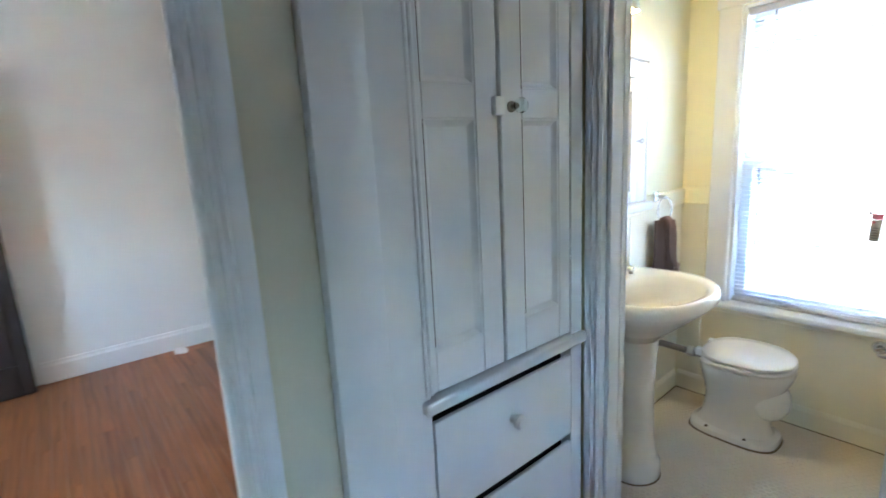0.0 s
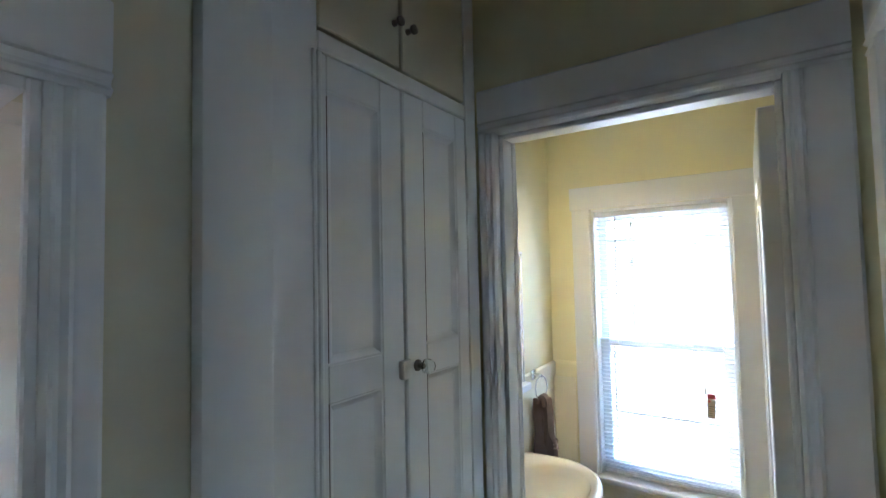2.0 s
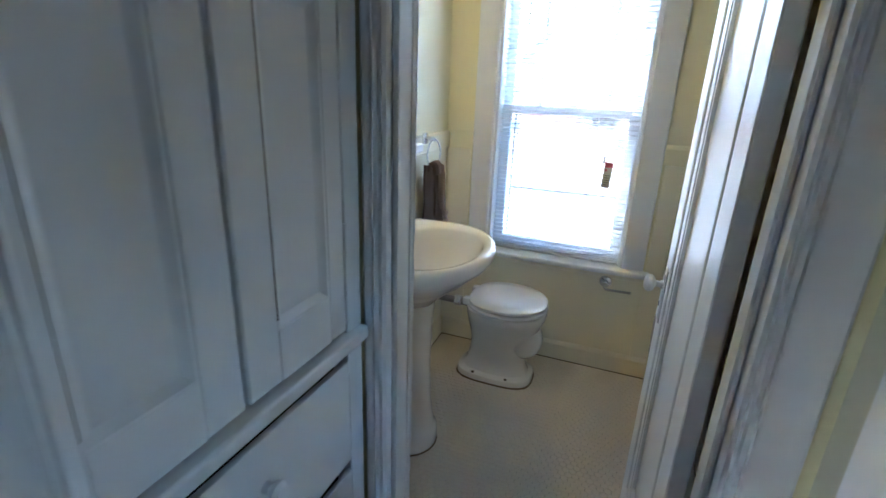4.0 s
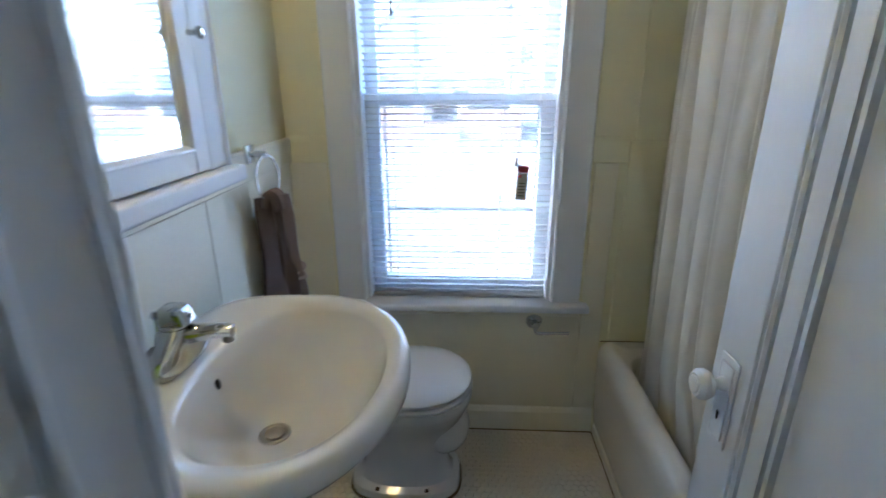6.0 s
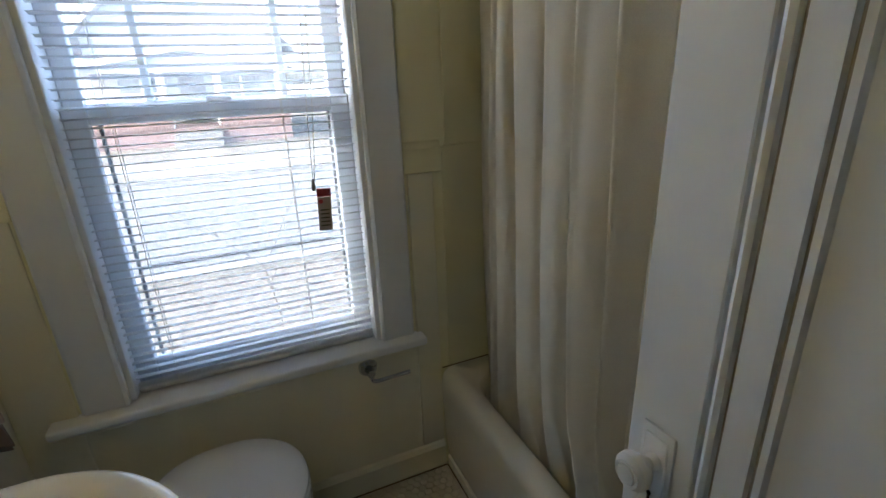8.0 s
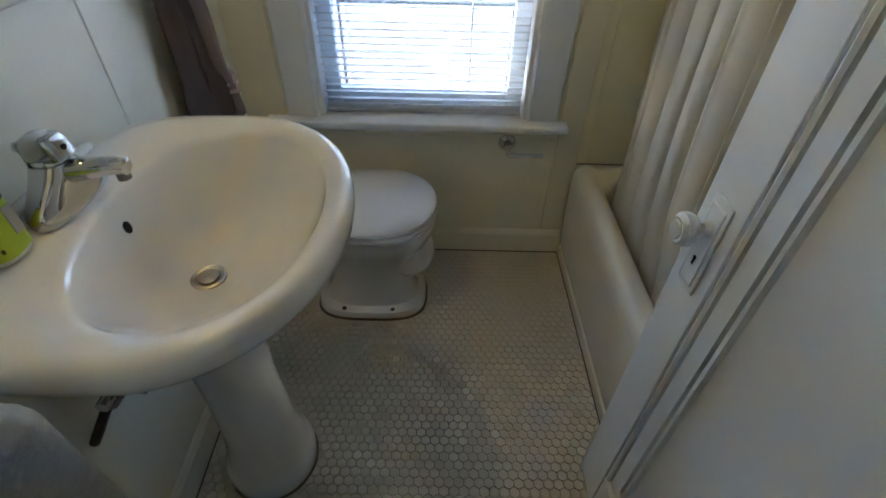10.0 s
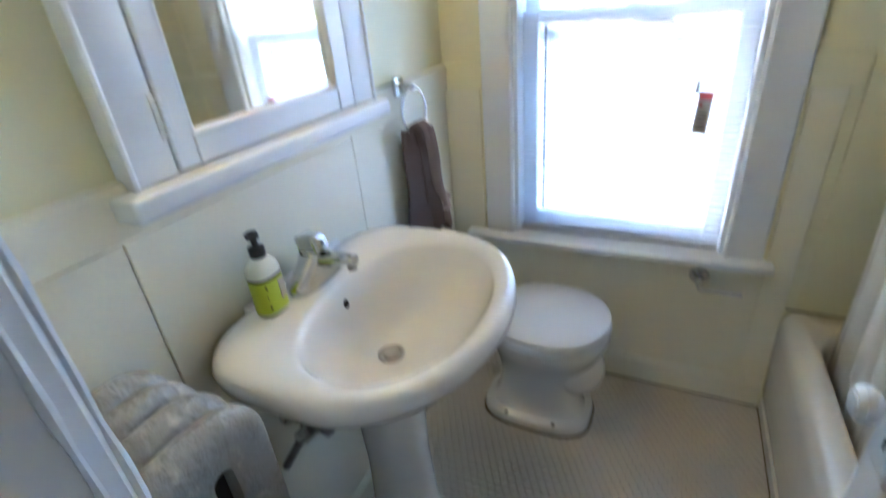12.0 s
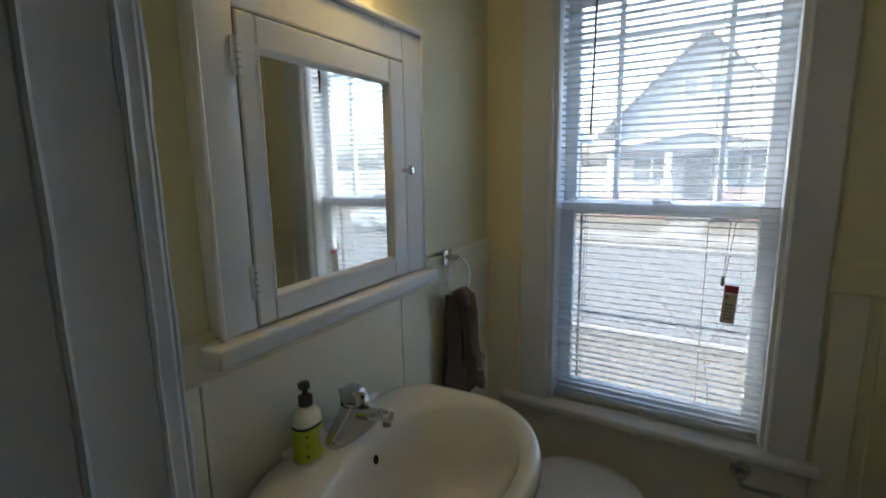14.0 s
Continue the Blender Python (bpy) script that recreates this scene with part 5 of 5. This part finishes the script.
def gable(x0, x1, y, zb, zt, thick):
    """Triangular prism: a gable end facing -y."""
    xm = (x0 + x1) / 2
    return rings([[(x0, yy, zb), (x1, yy, zb), (xm, yy, zt)] for yy in (y, y + thick)])


def roof_planes(x0, x1, y0, y1, zb, zt, t, over):
    bm = bmesh.new()
    xm = (x0 + x1) / 2
    k = (zt - zb) / (xm - x0)
    rings([[(x0 - over, yy, zb - over * k), (xm, yy, zt), (x1 + over, yy, zb - over * k), (x1 + over, yy, zb - over * k + t), (xm, yy, zt + t * 1.3), (x0 - over, yy, zb - over * k + t)] for yy in (y0, y1)], bm=bm)
    return bm


def bungalow(name, ox, oy, scale, label):
    """Gabled bungalow with a front porch, facing -y."""
    h = thing(name, (ox, oy, G), label, "house", group="houses across the street")
    T = Matrix.Translation((ox, oy, G)) @ Matrix.Diagonal((scale, scale, scale, 1))

    def p(nm, bm, mat, par=None, lab="", smooth=None):
        return part(nm, bm, mat, par or h, lab, smooth, T)
    p("wall", wall_with_hole("y", 3.0, 0.3, -3.9, 3.9, 0, 4.4, [(-2.9, -1.2, 1.5, 2.7), (-0.6, 0.5, 0.75, 2.8), (1.2, 2.9, 1.5, 2.7)]), SHINGLE, lab="grey shingled front wall")
    p("side_wall", box(-3.9, -3.6, 3.3, 12, 0, 4.4), BRICK)
    p("side_wall", box(3.6, 3.9, 3.3, 12, 0, 4.4), BRICK)
    p("gable_wall", gable(-4.0, 4.0, 3.02, 4.4, 8.3, 0.2), SIDING, lab="grey gable siding")
    r = p("roof", roof_planes(-4.0, 4.0, 2.3, 12.3, 4.45, 8.35, 0.16, 0.7), SHINGLE, lab="grey shingle roof")
    p("fascia", roof_planes(-4.0, 4.0, 2.2, 2.29, 4.40, 8.30, 0.20, 0.72), TRIMOUT, r)
    for wx in (-0.85, 0.25):
        w = p("attic_window", box(wx - 0.05, wx + 0.65, 2.93, 3.01, 5.4, 6.5, 0.02), TRIMOUT)
        p("pane", box(wx + 0.02, wx + 0.58, 2.90, 2.932, 5.48, 6.42), HOUSEGLASS, w)
    for a, b in ((-2.9, -1.2), (1.2, 2.9)):
        w = p("window", box(a, b, 3.1, 3.18, 1.5, 2.7), HOUSEGLASS)
        p("window_frame", box((a + b) / 2 - 0.05, (a + b) / 2 + 0.05, 3.03, 3.09, 1.5, 2.7), TRIMOUT, w)
        p("window_rail", box(a, b, 3.04, 3.085, 2.06, 2.13), TRIMOUT, w)
    p("front_door", box(-0.6, 0.5, 3.12, 3.18, 0.75, 2.8), DARKWOOD)
    p("porch_floor", box(-3.8, 3.8, 0.4, 3.0, 0, 0.72), BRICK, lab="red brick porch base")
    p("porch_rail_wall", box(-3.8, -0.9, 0.35, 0.6, 0.72, 1.35), BRICK)
    p("porch_rail_wall", box(0.9, 3.8, 0.35, 0.6, 0.72, 1.35), BRICK)
    for cx in (-3.5, -1.05, 1.05, 3.5):
        c = p("porch_column", box(cx - 0.22, cx + 0.22, 0.38, 0.82, 0.72, 1.7, 0.03), TRIMOUT, lab="pale porch column on a square pier")
        p("shaft", box(cx - 0.14, cx + 0.14, 0.46, 0.74, 1.7, 2.95, 0.02), TRIMOUT, c)
    pr = p("porch_roof", roof_planes(-3.9, 3.9, -0.1, 3.0, 3.05, 3.75, 0.14, 0.4), SHINGLE)
    p("porch_gable", gable(-3.8, 3.8, 0.2, 3.05, 3.65, 0.1), SIDING, pr)
    p("porch_beam", box(-3.9, 3.9, 0.3, 0.7, 2.92, 3.08), TRIMOUT, pr)
    p("porch_fascia", roof_planes(-3.9, 3.9, -0.2, -0.11, 3.00, 3.70, 0.17, 0.42), TRIMOUT, pr)
    for k in range(4):
        p("step", box(-0.9, 0.9, 0.4 - 0.3 * (k + 1), 0.4 - 0.3 * k, 0, 0.60 - 0.15 * k, 0.01), PAVING, lab="concrete step")
    return h


bungalow("house", -0.65, 21.2, 1.0, "grey gabled bungalow with brick porch across the street")
bungalow("house", -13.5, 23.5, 1.05, "grey gabled bungalow farther along the street")
bungalow("house", 12.5, 22.8, 1.05, "grey gabled bungalow farther along the street")


def bare_tree(name, at, height, r0, seed, depth, label, spread=0.5, lean=0.0):
    """Tapered trunk with forking bare limbs."""
    rnd = random.Random(seed)
    t = thing(name, at, label, "tree", group="bare trees")
    twigs = bmesh.new()

    def limb(p, d, length, r, level):
        pts = [p]
        for k in range(4):
            d = (d + Vector((rnd.uniform(-1, 1), rnd.uniform(-1, 1), rnd.uniform(-0.3, 0.6))) * 0.13).normalized()
            pts.append(pts[-1] + d * length / 4)
        bm = tube(pts, [r * (1 - 0.11 * k) for k in range(5)], 7 if level < 2 else 4, None if level == 0 else twigs)
        if level == 0:
            part("trunk", bm, BARK, t)
        if level < depth:
            for _ in range(4 if level < 2 else 3):
                q = pts[rnd.choice((2, 3, 4, 4))]
                e = (d + Vector((rnd.uniform(-1, 1), rnd.uniform(-1, 1), rnd.uniform(-0.2, 0.8))) * spread * 1.6).normalized()
                limb(q, e, length * rnd.uniform(0.55, 0.8), r * 0.5, level + 1)
    limb(Vector(at), Vector((lean, 0, 1)).normalized(), height * 0.42, r0, 0)
    part("crown", twigs, BARK, t, "bare grey twigs")
    return t


bare_tree("street_tree", (-5.6, 18.2, G), 9.0, 0.17, 3, 4, "bare winter tree beside the bungalow")
bare_tree("sapling", (0.76, 3.1, G), 1.75, 0.010, 12, 3, "thin bare sapling on the lawn outside the window", 0.45)
bare_tree("street_tree", (7.5, 17.4, G), 8.5, 0.15, 5, 4, "bare winter tree across the street")


def parked_car(at, turn):
    c = thing("parked_car", at, "silver saloon car parked across the street", "car", group="parked cars")
    T = Matrix.Translation(at) @ pose(0, 0, 0, 0, 0, turn)
    prof = [(-2.15, 0.35), (-2.2, 0.62), (-2.05, 0.80), (-1.25, 0.92), (-0.65, 1.38), (0.75, 1.40), (1.35, 0.98), (2.1, 0.88), (2.2, 0.6), (2.15, 0.35)]
    part("body", rings([[(x, s * w, z) for x, z in prof] for s, w in ((-1, 0.80), (-1, 0.86), (1, 0.86), (1, 0.80))]), CARPAINT, c, smooth=30, turn=T)
    part("side_glass", box(-0.6, 0.95, -0.875, -0.862, 0.98, 1.30, 0.004), HOUSEGLASS, c, turn=T)
    for x in (-1.35, 1.35):
        for y in (-0.8, 0.8):
            w = part("wheel", lathe([(0.20, -0.10), (0.32, -0.09), (0.33, 0.0), (0.32, 0.09), (0.20, 0.10)], (x, y, 0.33), "y", 20), RUBBER, c, turn=T)
            part("rim", lathe([(0.19, -0.105), (0.19, 0.105)], (x, y, 0.33), "y", 14), CARPAINT, w, turn=T)
    return c


parked_car((-7.6, 13.6, G + 0.008), 0)
parked_car((8.6, 13.6, G + 0.008), 0)

# ---- oak strips of the hall and bedroom floors ----
BW, BL = 0.057, 1.1
bm0 = box(-BL / 2 + 0.0008, BL / 2 - 0.0008, -BW / 2 + 0.0008, BW / 2 - 0.0008, -0.014, 0.0, 0.0008)
BOARD = mesh_of("floor_board", bm0, WOOD)
rest = bmesh.new()
made = 0
for r in range(int((5.05 - 0.74) / BW)):
    yy = -0.74 - BW * (r + 0.5)
    off = random.uniform(0, BL)
    for k in range(7):
        xx = -3.0 + BL * k + off - BL / 2
        x0, x1 = xx - BL / 2, xx + BL / 2
        edge = -0.205 if yy > -1.66 else 1.36
        if x0 > edge:
            continue
        if x0 > -3.0 and x1 < 1.2 and -3.0 < yy < -1.66 and made < 290:
            b = new("floor_board", BOARD)
            b.parent = floor_bedroom
            b.matrix_basis = pose(xx, yy, random.uniform(-0.0005, 0.0003))
            made += 1
        else:
            a, c = max(x0, -3.0) + 0.0008, min(x1, edge) - 0.0008
            if c > a:
                box(a, c, yy - BW / 2 + 0.0008, yy + BW / 2 - 0.0008, -0.014, 0.0, bm=rest)
tagged(part("floor_boards", rest, WOOD, floor_bedroom, smooth=None), kind="stuff")

# ---- hexagonal tiles ----
F = 0.0264
R = (F - 0.0016) / math.sqrt(3)


def hexagon(r, z, x=0.0, y=0.0):
    return [(x + r * math.cos(radians(90 + 60 * k)), y + r * math.sin(radians(90 + 60 * k)), z) for k in range(6)]


HEX = mesh_of("hex_tile", rings([hexagon(R, -0.006), hexagon(R, -0.0012), hexagon(R - 0.0012, 0.0)], cap0=False), TILE)
verts, faces, made = [], [], 0
row_step = F * math.sqrt(3) / 2
for r in range(int(1.52 / row_step) + 1):
    yy = -0.012 - r * row_step
    for k in range(48):
        xx = 0.008 + F * (k + 0.5 * (r % 2))
        if xx > 1.166 or xx < -0.036 * yy + 0.004 or yy < -1.498:
            continue
        dz = random.uniform(-0.0004, 0.0003)
        if 0.42 < xx < 1.14 and -1.13 < yy < -0.62 and made < 300:
            t = new("hex_tile", HEX)
            t.parent = floor_bathroom
            t.matrix_basis = pose(xx, yy, dz, random.uniform(-0.5, 0.5), random.uniform(-0.5, 0.5), random.uniform(-1, 1))
            made += 1
        else:
            n = len(verts)
            verts += hexagon(R, -0.006 + dz, xx, yy) + hexagon(R, -0.0012 + dz, xx, yy) + hexagon(R - 0.0012, dz, xx, yy)
            for q in (0, 6):
                faces += [(n + q + i, n + q + (i + 1) % 6, n + q + 6 + (i + 1) % 6, n + q + 6 + i) for i in range(6)]
            faces.append(tuple(n + 12 + i for i in range(6)))
TILES = bpy.data.meshes.new("hex_tiles")
TILES.from_pydata(verts, [], faces)
TILES.materials.append(TILE)
tiles = new("hex_tiles", TILES)
tiles.parent = floor_bathroom
tagged(tiles, kind="stuff")
